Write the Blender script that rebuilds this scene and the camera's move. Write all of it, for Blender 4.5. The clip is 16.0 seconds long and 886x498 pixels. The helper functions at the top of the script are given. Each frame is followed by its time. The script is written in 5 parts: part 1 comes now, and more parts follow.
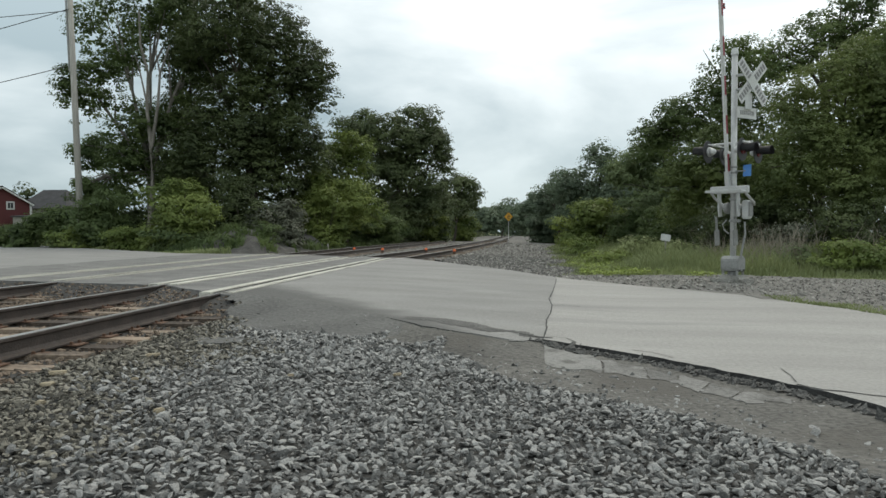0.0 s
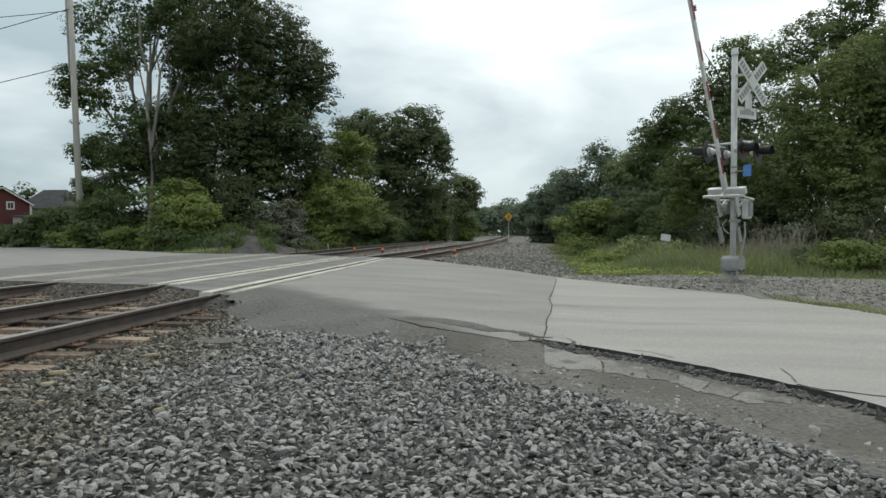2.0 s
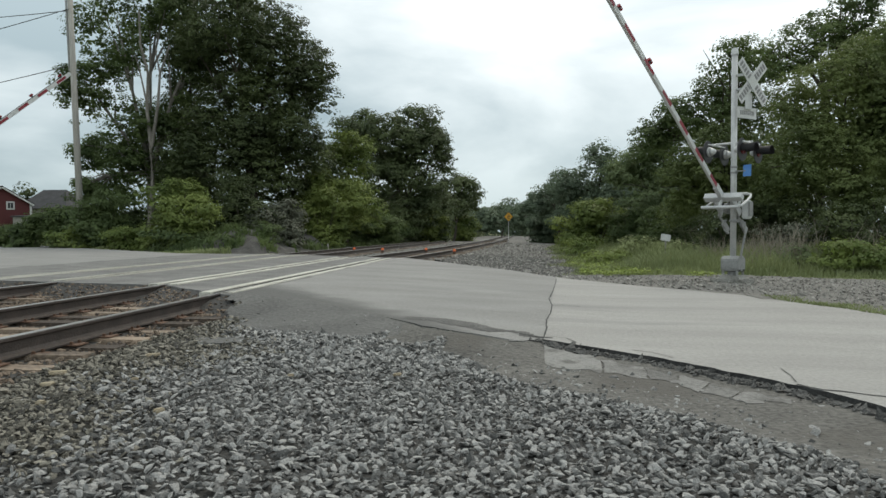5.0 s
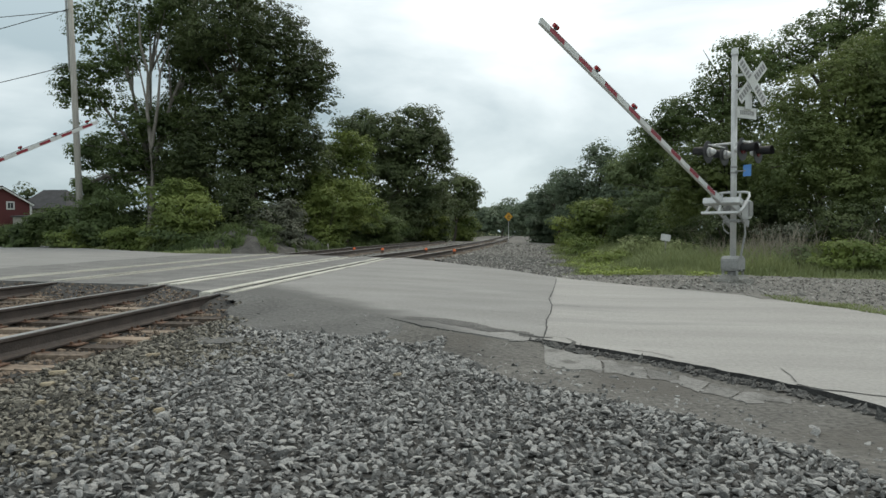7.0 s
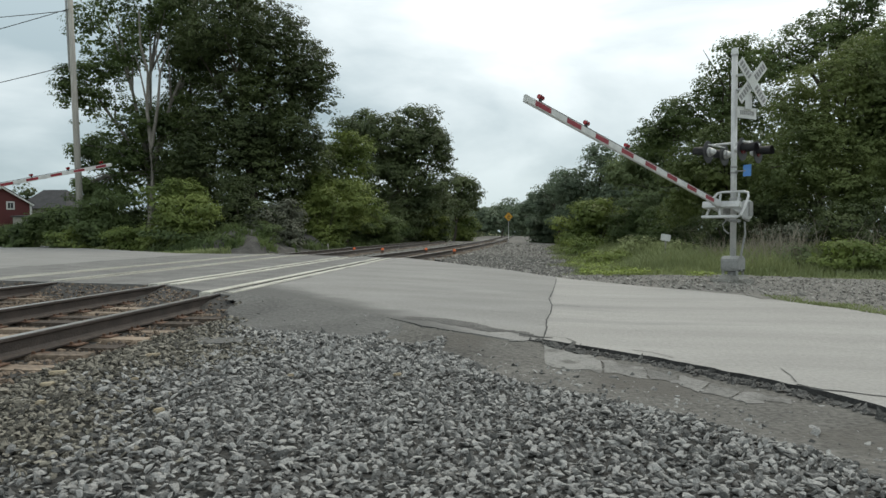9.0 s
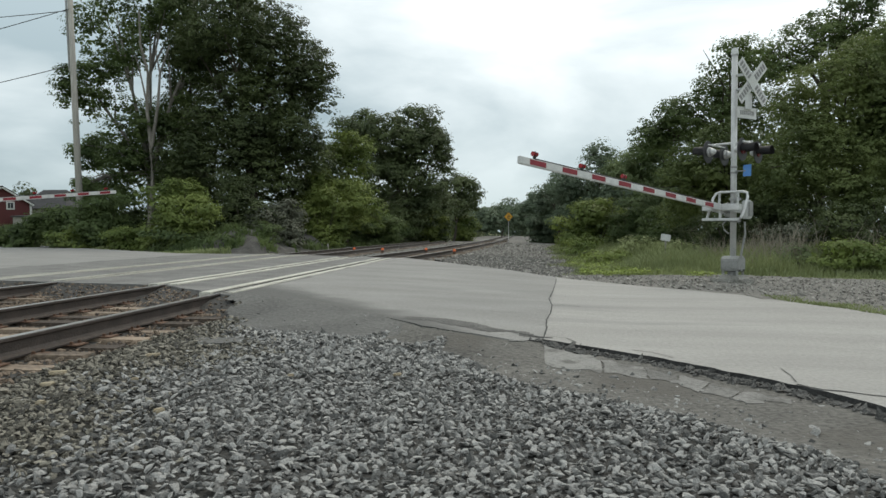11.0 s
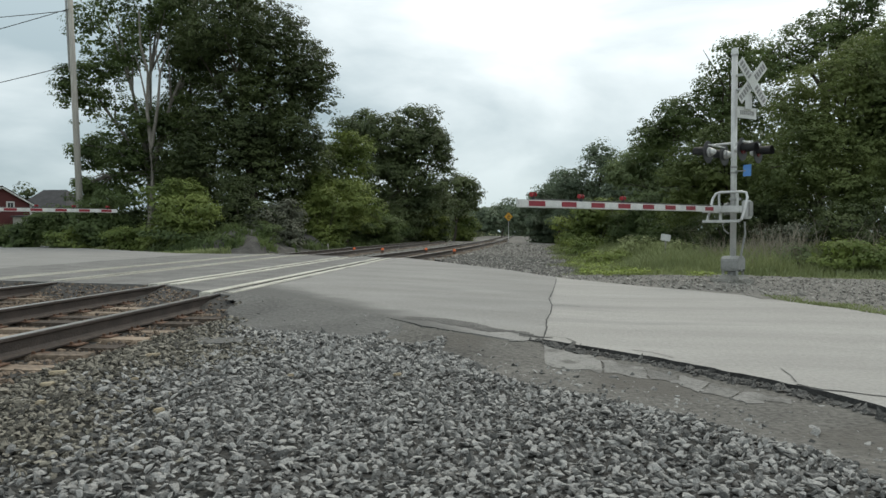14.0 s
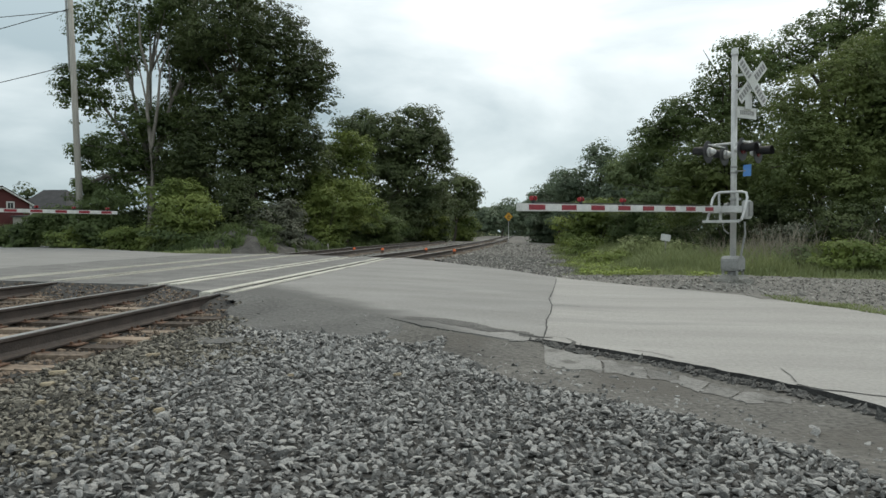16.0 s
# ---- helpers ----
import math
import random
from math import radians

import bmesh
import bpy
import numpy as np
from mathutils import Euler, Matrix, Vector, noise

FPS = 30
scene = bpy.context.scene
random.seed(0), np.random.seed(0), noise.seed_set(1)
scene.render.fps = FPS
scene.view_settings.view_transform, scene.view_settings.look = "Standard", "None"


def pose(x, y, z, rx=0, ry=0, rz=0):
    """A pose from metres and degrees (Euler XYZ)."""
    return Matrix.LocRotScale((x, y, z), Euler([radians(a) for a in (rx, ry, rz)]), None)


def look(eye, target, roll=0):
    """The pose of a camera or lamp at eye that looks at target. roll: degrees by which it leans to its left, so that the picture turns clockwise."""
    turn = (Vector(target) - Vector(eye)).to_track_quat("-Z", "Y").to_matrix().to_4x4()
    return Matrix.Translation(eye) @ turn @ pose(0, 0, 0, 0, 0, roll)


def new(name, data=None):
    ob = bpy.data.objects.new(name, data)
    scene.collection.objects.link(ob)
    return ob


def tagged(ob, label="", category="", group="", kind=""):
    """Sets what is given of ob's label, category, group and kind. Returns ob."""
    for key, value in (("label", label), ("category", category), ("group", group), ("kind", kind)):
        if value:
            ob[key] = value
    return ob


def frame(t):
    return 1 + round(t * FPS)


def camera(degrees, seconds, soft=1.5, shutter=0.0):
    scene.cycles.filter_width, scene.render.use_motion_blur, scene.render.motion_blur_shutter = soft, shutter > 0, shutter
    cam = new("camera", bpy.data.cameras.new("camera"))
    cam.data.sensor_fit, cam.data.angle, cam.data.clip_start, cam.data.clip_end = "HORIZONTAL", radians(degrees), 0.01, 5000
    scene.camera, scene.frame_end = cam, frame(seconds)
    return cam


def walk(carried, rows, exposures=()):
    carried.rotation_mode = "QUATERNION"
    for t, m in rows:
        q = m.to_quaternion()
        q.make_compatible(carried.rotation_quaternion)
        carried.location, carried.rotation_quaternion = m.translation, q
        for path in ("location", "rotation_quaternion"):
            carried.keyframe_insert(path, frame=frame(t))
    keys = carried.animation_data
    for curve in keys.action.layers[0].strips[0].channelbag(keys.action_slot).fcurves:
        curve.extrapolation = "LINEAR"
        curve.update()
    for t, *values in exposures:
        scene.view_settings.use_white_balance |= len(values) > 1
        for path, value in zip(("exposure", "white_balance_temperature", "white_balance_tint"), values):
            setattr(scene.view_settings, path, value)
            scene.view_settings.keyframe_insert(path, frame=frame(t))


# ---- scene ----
# camera on a low tripod beside the crossing: it stands still
cam = camera(62.2, 16.0, soft=1.5)
CAM = pose(0, 0, 0.82, 90 - 1.32, 0, 5.32)
walk(cam, [(0, CAM), (16.0, CAM)], exposures=[(0, 0.0), (16.0, 0.0)])

# overcast sky and a faint, broad sun
SUN_UP, SUN_TURN = radians(52), radians(20)
world = bpy.data.worlds.new("overcast")
scene.world = world
world.use_nodes = True
wn, wl = world.node_tree.nodes, world.node_tree.links
wn.clear()
sky = wn.new("ShaderNodeTexSky")
sky.sky_type, sky.sun_disc = "NISHITA", False
sky.sun_elevation, sky.sun_rotation = SUN_UP, SUN_TURN
coord = wn.new("ShaderNodeTexCoord")
stretch = wn.new("ShaderNodeMapping")
stretch.inputs["Scale"].default_value = (-1.0, 1.0, 2.6)
stretch.inputs["Location"].default_value = (0.35, 0.1, 0.2)
clouds = wn.new("ShaderNodeTexNoise")
clouds.inputs["Scale"].default_value, clouds.inputs["Detail"].default_value = 1.9, 7
clouds.inputs["Roughness"].default_value, clouds.inputs["Distortion"].default_value = 0.5, 0.35
tone = wn.new("ShaderNodeValToRGB")
tone.color_ramp.elements[0].position, tone.color_ramp.elements[0].color = 0.36, (0.50, 0.60, 0.635, 1)
tone.color_ramp.elements[1].position, tone.color_ramp.elements[1].color = 0.60, (1.16, 1.20, 1.19, 1)
dim = wn.new("ShaderNodeMix")
dim.data_type, dim.blend_type = "RGBA", "MULTIPLY"
dim.inputs[0].default_value = 1.0
dim.inputs[7].default_value = (0.09, 0.09, 0.09, 1)
veil = wn.new("ShaderNodeMix")
veil.data_type = "RGBA"
veil.inputs[0].default_value = 0.92
back = wn.new("ShaderNodeBackground")
back.inputs["Strength"].default_value = 1.0
wout = wn.new("ShaderNodeOutputWorld")
wl.new(coord.outputs["Generated"], stretch.inputs["Vector"])
wl.new(stretch.outputs["Vector"], clouds.inputs["Vector"])
wl.new(clouds.outputs["Fac"], tone.inputs["Fac"])
wl.new(sky.outputs["Color"], dim.inputs[6])
wl.new(dim.outputs[2], veil.inputs[6])
# an overcast sky grows brighter away from the horizon
height = wn.new("ShaderNodeSeparateXYZ")
rise = wn.new("ShaderNodeMapRange")
rise.inputs["From Min"].default_value, rise.inputs["From Max"].default_value = 0.0, 0.32
tint = wn.new("ShaderNodeMix")
tint.data_type = "RGBA"
tint.inputs[6].default_value, tint.inputs[7].default_value = (0.51, 0.595, 0.63, 1), (1.17, 1.18, 1.18, 1)
lift = wn.new("ShaderNodeMix")
lift.data_type, lift.blend_type = "RGBA", "MULTIPLY"
lift.inputs[0].default_value = 1.0
wl.new(coord.outputs["Generated"], height.inputs[0])
wl.new(height.outputs["Z"], rise.inputs["Value"])
wl.new(tone.outputs["Color"], lift.inputs[6])
wl.new(rise.outputs["Result"], tint.inputs[0])
wl.new(tint.outputs[2], lift.inputs[7])
wl.new(lift.outputs[2], veil.inputs[7])
wl.new(veil.outputs[2], back.inputs["Color"])
wl.new(back.outputs["Background"], wout.inputs["Surface"])
sun = new("sun", bpy.data.lights.new("sun", "SUN"))
sun.data.energy, sun.data.angle, sun.data.color = 1.15, radians(30), (1.0, 0.90, 0.74)
sun.matrix_world = look((0, 0, 30), (0 - math.sin(SUN_TURN) * math.cos(SUN_UP), 0 - math.cos(SUN_TURN) * math.cos(SUN_UP), 30 - math.sin(SUN_UP)))


# ---- materials ----
def material(name, dark, light, scale=4.0, fine=45.0, rough=0.85, bump=0.35, metal=0.0, island=0.0, stretch=(1, 1, 1), spots=None, each=0.0, turn=0.0, grit=0.5):
    """A surface with broad stains, fine grain and relief; island and each vary loose pieces."""
    m = bpy.data.materials.new(name)
    m.use_nodes = True
    n, l = m.node_tree.nodes, m.node_tree.links
    b = n["Principled BSDF"]
    b.inputs["Roughness"].default_value, b.inputs["Metallic"].default_value = rough, metal
    tc, mp = n.new("ShaderNodeTexCoord"), n.new("ShaderNodeMapping")
    mp.inputs["Scale"].default_value = stretch
    mp.inputs["Rotation"].default_value = (0, 0, radians(turn))
    l.new(tc.outputs["Object"], mp.inputs["Vector"])
    broad, grain, ramp = n.new("ShaderNodeTexNoise"), n.new("ShaderNodeTexNoise"), n.new("ShaderNodeValToRGB")
    broad.inputs["Scale"].default_value, broad.inputs["Detail"].default_value = scale, 6
    grain.inputs["Scale"].default_value, grain.inputs["Detail"].default_value = fine, 4
    l.new(mp.outputs["Vector"], broad.inputs["Vector"])
    l.new(tc.outputs["Object"], grain.inputs["Vector"])
    ramp.color_ramp.elements[0].position, ramp.color_ramp.elements[1].position = 0.33, 0.67
    ramp.color_ramp.elements[0].color, ramp.color_ramp.elements[1].color = (*dark, 1), (*light, 1)
    mixed = n.new("ShaderNodeMath")
    mixed.operation = "MULTIPLY_ADD"
    mixed.inputs[1].default_value = 1 - grit
    half = n.new("ShaderNodeMath")
    half.operation = "MULTIPLY"
    half.inputs[1].default_value = grit
    l.new(grain.outputs["Fac"], half.inputs[0])
    l.new(broad.outputs["Fac"], mixed.inputs[0])
    l.new(half.outputs[0], mixed.inputs[2])
    fac = mixed.outputs[0]
    if island or each:
        src = n.new("ShaderNodeNewGeometry").outputs["Random Per Island"] if island else n.new("ShaderNodeObjectInfo").outputs["Random"]
        shift = n.new("ShaderNodeMath")
        shift.operation = "MULTIPLY_ADD"
        shift.inputs[1].default_value = island or each
        shift.inputs[2].default_value = -(island or each) / 2
        add = n.new("ShaderNodeMath")
        l.new(src, shift.inputs[0])
        l.new(shift.outputs[0], add.inputs[0])
        l.new(fac, add.inputs[1])
        fac = add.outputs[0]
    l.new(fac, ramp.inputs["Fac"])
    col = ramp.outputs["Color"]
    if spots:
        colour, amount, size = spots
        sp, cut, mx = n.new("ShaderNodeTexNoise"), n.new("ShaderNodeValToRGB"), n.new("ShaderNodeMix")
        sp.inputs["Scale"].default_value, sp.inputs["Detail"].default_value = size, 5
        l.new(mp.outputs["Vector"], sp.inputs["Vector"])
        cut.color_ramp.elements[0].position, cut.color_ramp.elements[1].position = 0.62 - amount * 0.3, 0.72 - amount * 0.2
        l.new(sp.outputs["Fac"], cut.inputs["Fac"])
        mx.data_type = "RGBA"
        mx.inputs[7].default_value = (*colour, 1)
        l.new(cut.outputs["Color"], mx.inputs[0])
        l.new(col, mx.inputs[6])
        col = mx.outputs[2]
    l.new(col, b.inputs["Base Color"])
    if bump:
        bp = n.new("ShaderNodeBump")
        bp.inputs["Strength"].default_value, bp.inputs["Distance"].default_value = bump, 0.02
        l.new(grain.outputs["Fac"], bp.inputs["Height"])
        l.new(bp.outputs["Normal"], b.inputs["Normal"])
    return m


def leaf_material(name, dark, light, thin=0.35):
    """Leaves that differ one by one and let some light through."""
    m = bpy.data.materials.new(name)
    m.use_nodes = True
    n, l = m.node_tree.nodes, m.node_tree.links
    b, out = n["Principled BSDF"], n["Material Output"]
    b.inputs["Roughness"].default_value, b.inputs["Specular IOR Level"].default_value = 0.6, 0.3
    geo, tc, patch, add, ramp = (n.new("ShaderNodeNewGeometry"), n.new("ShaderNodeTexCoord"), n.new("ShaderNodeTexNoise"), n.new("ShaderNodeMath"),
                                 n.new("ShaderNodeValToRGB"))
    patch.inputs["Scale"].default_value = 0.45
    l.new(tc.outputs["Object"], patch.inputs["Vector"])
    add.operation = "MULTIPLY_ADD"
    add.inputs[1].default_value = 0.14
    off = n.new("ShaderNodeMath")
    off.operation = "MULTIPLY_ADD"
    off.inputs[1].default_value, off.inputs[2].default_value = 1.6, -0.40
    l.new(patch.outputs["Fac"], off.inputs[0])
    l.new(geo.outputs["Random Per Island"], add.inputs[0])
    l.new(off.outputs[0], add.inputs[2])
    l.new(add.outputs[0], ramp.inputs["Fac"])
    ramp.color_ramp.elements[0].color, ramp.color_ramp.elements[1].color = (*dark, 1), (*light, 1)
    l.new(ramp.outputs["Color"], b.inputs["Base Color"])
    tr, mx = n.new("ShaderNodeBsdfTranslucent"), n.new("ShaderNodeMixShader")
    mx.inputs[0].default_value = thin
    l.new(ramp.outputs["Color"], tr.inputs["Color"])
    l.new(b.outputs["BSDF"], mx.inputs[1])
    l.new(tr.outputs["BSDF"], mx.inputs[2])
    l.new(mx.outputs["Shader"], out.inputs["Surface"])
    return m


def glow(name, colour, strength):
    m = bpy.data.materials.new(name)
    m.use_nodes = True
    b = m.node_tree.nodes["Principled BSDF"]
    b.inputs["Base Color"].default_value = (*colour, 1)
    b.inputs["Roughness"].default_value = 0.25
    b.inputs["Emission Color"].default_value, b.inputs["Emission Strength"].default_value = (*colour, 1), strength
    return m


MAT = {
    "turf": material("turf", (0.055, 0.072, 0.024), (0.15, 0.165, 0.06), 0.8, 30, 0.95, 0.6),
    # near-black: shade in the gaps between stones is put into this bed's colour
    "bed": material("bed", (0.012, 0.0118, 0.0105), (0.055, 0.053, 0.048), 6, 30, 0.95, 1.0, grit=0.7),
    "bed_pale": material("bed_pale", (0.085, 0.081, 0.073), (0.215, 0.206, 0.186), 6, 30, 0.95, 1.0, grit=0.7),
    "stone": material("stone", (0.086, 0.086, 0.082), (0.348, 0.345, 0.330), 14, 90, 0.85, 0.6, island=0.52),
    "stone_each": material("stone_each", (0.086, 0.086, 0.082), (0.348, 0.345, 0.330), 14, 90, 0.85, 0.6, each=0.52),
    "shoulder_stone": material("shoulder_stone", (0.058, 0.054, 0.043), (0.255, 0.238, 0.195), 12, 80, 0.88, 0.6, island=0.55),
    "track_stone": material("track_stone", (0.055, 0.043, 0.034), (0.23, 0.175, 0.128), 8, 60, 0.9, 0.6, island=0.6),
    "verge_stone": material("verge_stone", (0.14, 0.134, 0.120), (0.34, 0.328, 0.298), 10, 70, 0.9, 0.5, island=0.42),
    "road": material("road", (0.166, 0.163, 0.155), (0.278, 0.273, 0.260), 1.3, 30, 0.88, 0.6, stretch=(0.4, 1, 1), turn=42, spots=((0.20, 0.198, 0.19), 0.14, 0.8), grit=0.5),
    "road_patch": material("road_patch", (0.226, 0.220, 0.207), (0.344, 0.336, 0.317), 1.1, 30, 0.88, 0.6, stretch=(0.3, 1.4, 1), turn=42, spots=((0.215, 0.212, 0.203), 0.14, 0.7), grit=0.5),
    "panel_old": material("panel_old", (0.30, 0.29, 0.25), (0.54, 0.53, 0.46), 1.6, 30, 0.85, 0.3, stretch=(3, 0.4, 1)),
    "crossing": material("crossing", (0.082, 0.081, 0.077), (0.205, 0.201, 0.191), 1.4, 22, 0.9, 0.6, grit=0.45),
    "apron": material("apron", (0.055, 0.055, 0.052), (0.145, 0.143, 0.135), 1.1, 26, 0.92, 0.8, grit=0.55),
    "dirt": material("dirt", (0.050, 0.048, 0.043), (0.165, 0.158, 0.143), 1.6, 28, 0.95, 0.9, spots=((0.085, 0.079, 0.069), 0.2, 1.0), grit=0.6),
    # near-black for cracks, and for painted shade at the road's broken lip
    "crack_shade": material("crack_shade", (0.018, 0.018, 0.018), (0.06, 0.06, 0.058), 6, 60, 0.9, 0.6),
    "crumble": material("crumble", (0.050, 0.049, 0.046), (0.150, 0.147, 0.139), 5, 40, 0.95, 0.9, grit=0.6),
    "ramp": material("ramp", (0.014, 0.0135, 0.013), (0.058, 0.056, 0.052), 1.6, 26, 0.95, 0.9, grit=0.6),
    "heap": material("heap", (0.030, 0.029, 0.027), (0.108, 0.103, 0.095), 2.2, 16, 0.95, 0.9, grit=0.55),
    "slab": material("slab", (0.110, 0.108, 0.101), (0.235, 0.231, 0.217), 3, 30, 0.9, 0.8, each=0.2, spots=((0.105, 0.101, 0.093), 0.35, 4.0), grit=0.55),
    "panel": material("panel", (0.30, 0.29, 0.25), (0.62, 0.61, 0.54), 1.6, 30, 0.8, 0.4, stretch=(3, 0.5, 1), spots=((0.20, 0.195, 0.175), 0.25, 1.5)),
    "rail": material("rail", (0.026, 0.020, 0.017), (0.078, 0.060, 0.050), 5, 60, 0.7, 0.4),
    "railhead": material("railhead", (0.15, 0.14, 0.13), (0.31, 0.30, 0.285), 3, 60, 0.35, 0.1, metal=0.45),
    "tie": material("tie", (0.055, 0.042, 0.032), (0.30, 0.235, 0.175), 2.2, 24, 0.92, 0.9, stretch=(0.6, 6, 6), each=0.45),
    "plate": material("plate", (0.06, 0.035, 0.025), (0.16, 0.09, 0.055), 9, 60, 0.8, 0.4),
    "bark_pale": material("bark_pale", (0.10, 0.092, 0.08), (0.30, 0.28, 0.25), 3, 25, 0.9, 0.5, stretch=(1, 1, 0.3)),
    "bark": material("bark", (0.03, 0.026, 0.02), (0.10, 0.085, 0.065), 4, 25, 0.95, 0.7, stretch=(1, 1, 0.25)),
    "pole": material("pole", (0.25, 0.24, 0.22), (0.43, 0.415, 0.38), 3, 40, 0.9, 0.4, stretch=(4, 4, 0.4)),
    "silver": material("silver", (0.40, 0.41, 0.41), (0.60, 0.61, 0.60), 4, 50, 0.45, 0.1, metal=0.25),
    "steel_dull": material("steel_dull", (0.19, 0.195, 0.19), (0.34, 0.345, 0.335), 5, 40, 0.6, 0.3, metal=0.25),
    "white": material("white", (0.42, 0.43, 0.42), (0.62, 0.63, 0.615), 5, 40, 0.55, 0.08),
    "red": material("red", (0.165, 0.009, 0.020), (0.265, 0.017, 0.030), 6, 50, 0.5, 0.08),
    "black": material("black", (0.012, 0.012, 0.013), (0.035, 0.035, 0.036), 6, 50, 0.5, 0.1),
    "writing": material("writing", (0.16, 0.16, 0.16), (0.26, 0.26, 0.26), 6, 50, 0.6, 0.0),
    "blue": material("blue", (0.06, 0.20, 0.52), (0.10, 0.28, 0.62), 6, 50, 0.45, 0.05),
    "yellow": material("yellow", (0.65, 0.33, 0.02), (0.78, 0.42, 0.04), 6, 50, 0.5, 0.05),
    "orange": material("orange", (0.75, 0.13, 0.03), (0.85, 0.20, 0.06), 6, 50, 0.6, 0.05),
    "concrete": material("concrete", (0.17, 0.168, 0.152), (0.34, 0.335, 0.305), 4, 50, 0.9, 0.5),
    "barn": material("barn", (0.055, 0.012, 0.013), (0.10, 0.022, 0.022), 2, 20, 0.8, 0.2, stretch=(1, 1, 6)),
    "roof": material("roof", (0.025, 0.025, 0.027), (0.06, 0.06, 0.063), 2, 20, 0.9, 0.3),
    "glass": material("glass", (0.02, 0.025, 0.03), (0.05, 0.055, 0.06), 2, 20, 0.1, 0.0),
    "wood_chip": material("wood_chip", (0.24, 0.20, 0.13), (0.42, 0.36, 0.26), 9, 40, 0.9, 0.4),
    "cable": material("cable", (0.03, 0.03, 0.03), (0.06, 0.06, 0.06), 4, 40, 0.7, 0.0),
    "lamp_red": glow("lamp_red", (0.24, 0.012, 0.016), 0.07),
    "lamp_dim": glow("lamp_dim", (0.12, 0.008, 0.010), 0.015),
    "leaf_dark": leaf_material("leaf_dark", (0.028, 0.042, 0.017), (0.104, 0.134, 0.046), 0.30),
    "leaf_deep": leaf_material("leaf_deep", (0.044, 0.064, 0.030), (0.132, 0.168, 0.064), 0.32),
    "leaf_mid": leaf_material("leaf_mid", (0.044, 0.074, 0.029), (0.170, 0.222, 0.078), 0.42),
    "leaf_olive": leaf_material("leaf_olive", (0.062, 0.092, 0.032), (0.218, 0.264, 0.090), 0.46),
    "leaf_light": leaf_material("leaf_light", (0.062, 0.102, 0.026), (0.270, 0.325, 0.085), 0.34),
    "leaf_bright": leaf_material("leaf_bright", (0.13, 0.19, 0.035), (0.30, 0.37, 0.075), 0.30),
    "leaf_grey": leaf_material("leaf_grey", (0.05, 0.06, 0.036), (0.19, 0.20, 0.150), 0.22),
    # these two greens have the haze of distance mixed into the leaf colour
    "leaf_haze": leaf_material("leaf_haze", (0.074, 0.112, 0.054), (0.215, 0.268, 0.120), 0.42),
    "leaf_far_haze": leaf_material("leaf_far_haze", (0.088, 0.124, 0.082), (0.185, 0.235, 0.148), 0.40),
    "blade": leaf_material("blade", (0.11, 0.14, 0.062), (0.33, 0.37, 0.17), 0.30),
    "blade_dry": leaf_material("blade_dry", (0.15, 0.135, 0.10), (0.36, 0.325, 0.26), 0.3),
}



def worn_edge(m):
    """Dark fines carried from the apron onto the road's edge, fading over about a metre, with ragged fingers."""
    n, l = m.node_tree.nodes, m.node_tree.links
    b = n["Principled BSDF"]
    base = b.inputs["Base Color"].links[0].from_socket
    tc, sep, wob = n.new("ShaderNodeTexCoord"), n.new("ShaderNodeSeparateXYZ"), n.new("ShaderNodeTexNoise")
    wob.inputs["Scale"].default_value, wob.inputs["Detail"].default_value = 2.2, 6
    l.new(tc.outputs["Object"], sep.inputs[0])
    l.new(tc.outputs["Object"], wob.inputs["Vector"])

    def math_node(op, a, c, d=None):
        k = n.new("ShaderNodeMath")
        k.operation = op
        for i, s in enumerate((a, c, d)):
            if s is None:
                continue
            if isinstance(s, (int, float)):
                k.inputs[i].default_value = s
            else:
                l.new(s, k.inputs[i])
        return k.outputs[0]

    across = math_node("ADD", math_node("MULTIPLY", sep.outputs["X"], 0.752), math_node("MULTIPLY", sep.outputs["Y"], 0.659))
    ragged = math_node("MULTIPLY_ADD", wob.outputs["Fac"], 0.7, math_node("SUBTRACT", across, 0.35))
    fade, side = n.new("ShaderNodeMapRange"), n.new("ShaderNodeMapRange")
    fade.interpolation_type = side.interpolation_type = "SMOOTHSTEP"
    for node, lo, hi, src in ((fade, 4.85, 4.10, ragged), (side, 0.0, -0.7, sep.outputs["X"])):
        node.inputs["From Min"].default_value, node.inputs["From Max"].default_value = lo, hi
        l.new(src, node.inputs["Value"])
    east = n.new("ShaderNodeMapRange")
    east.inputs["From Min"].default_value, east.inputs["From Max"].default_value = -8.0, -6.0
    l.new(sep.outputs["X"], east.inputs["Value"])
    mx = n.new("ShaderNodeMix")
    mx.data_type = "RGBA"
    mx.inputs[7].default_value = (0.088, 0.087, 0.082, 1)
    l.new(math_node("MULTIPLY", math_node("MULTIPLY", fade.outputs["Result"], side.outputs["Result"]), east.outputs["Result"]), mx.inputs[0])
    l.new(base, mx.inputs[6])
    l.new(mx.outputs[2], b.inputs["Base Color"])


worn_edge(MAT["road"])


# ---- building helpers ----
def link(name, bm, mat, parent=None, label="", smooth=False):
    me = bpy.data.meshes.new(name)
    bm.to_mesh(me)
    bm.free()
    me.materials.append(mat)
    if smooth:
        for p in me.polygons:
            p.use_smooth = True
    ob = new(name, me)
    if parent:
        ob.parent = parent
    if label:
        ob["label"] = label
    return ob


def part(name, bm, mat, parent, label="", smooth=False):
    return link(name, bm, mat, parent, label, smooth)


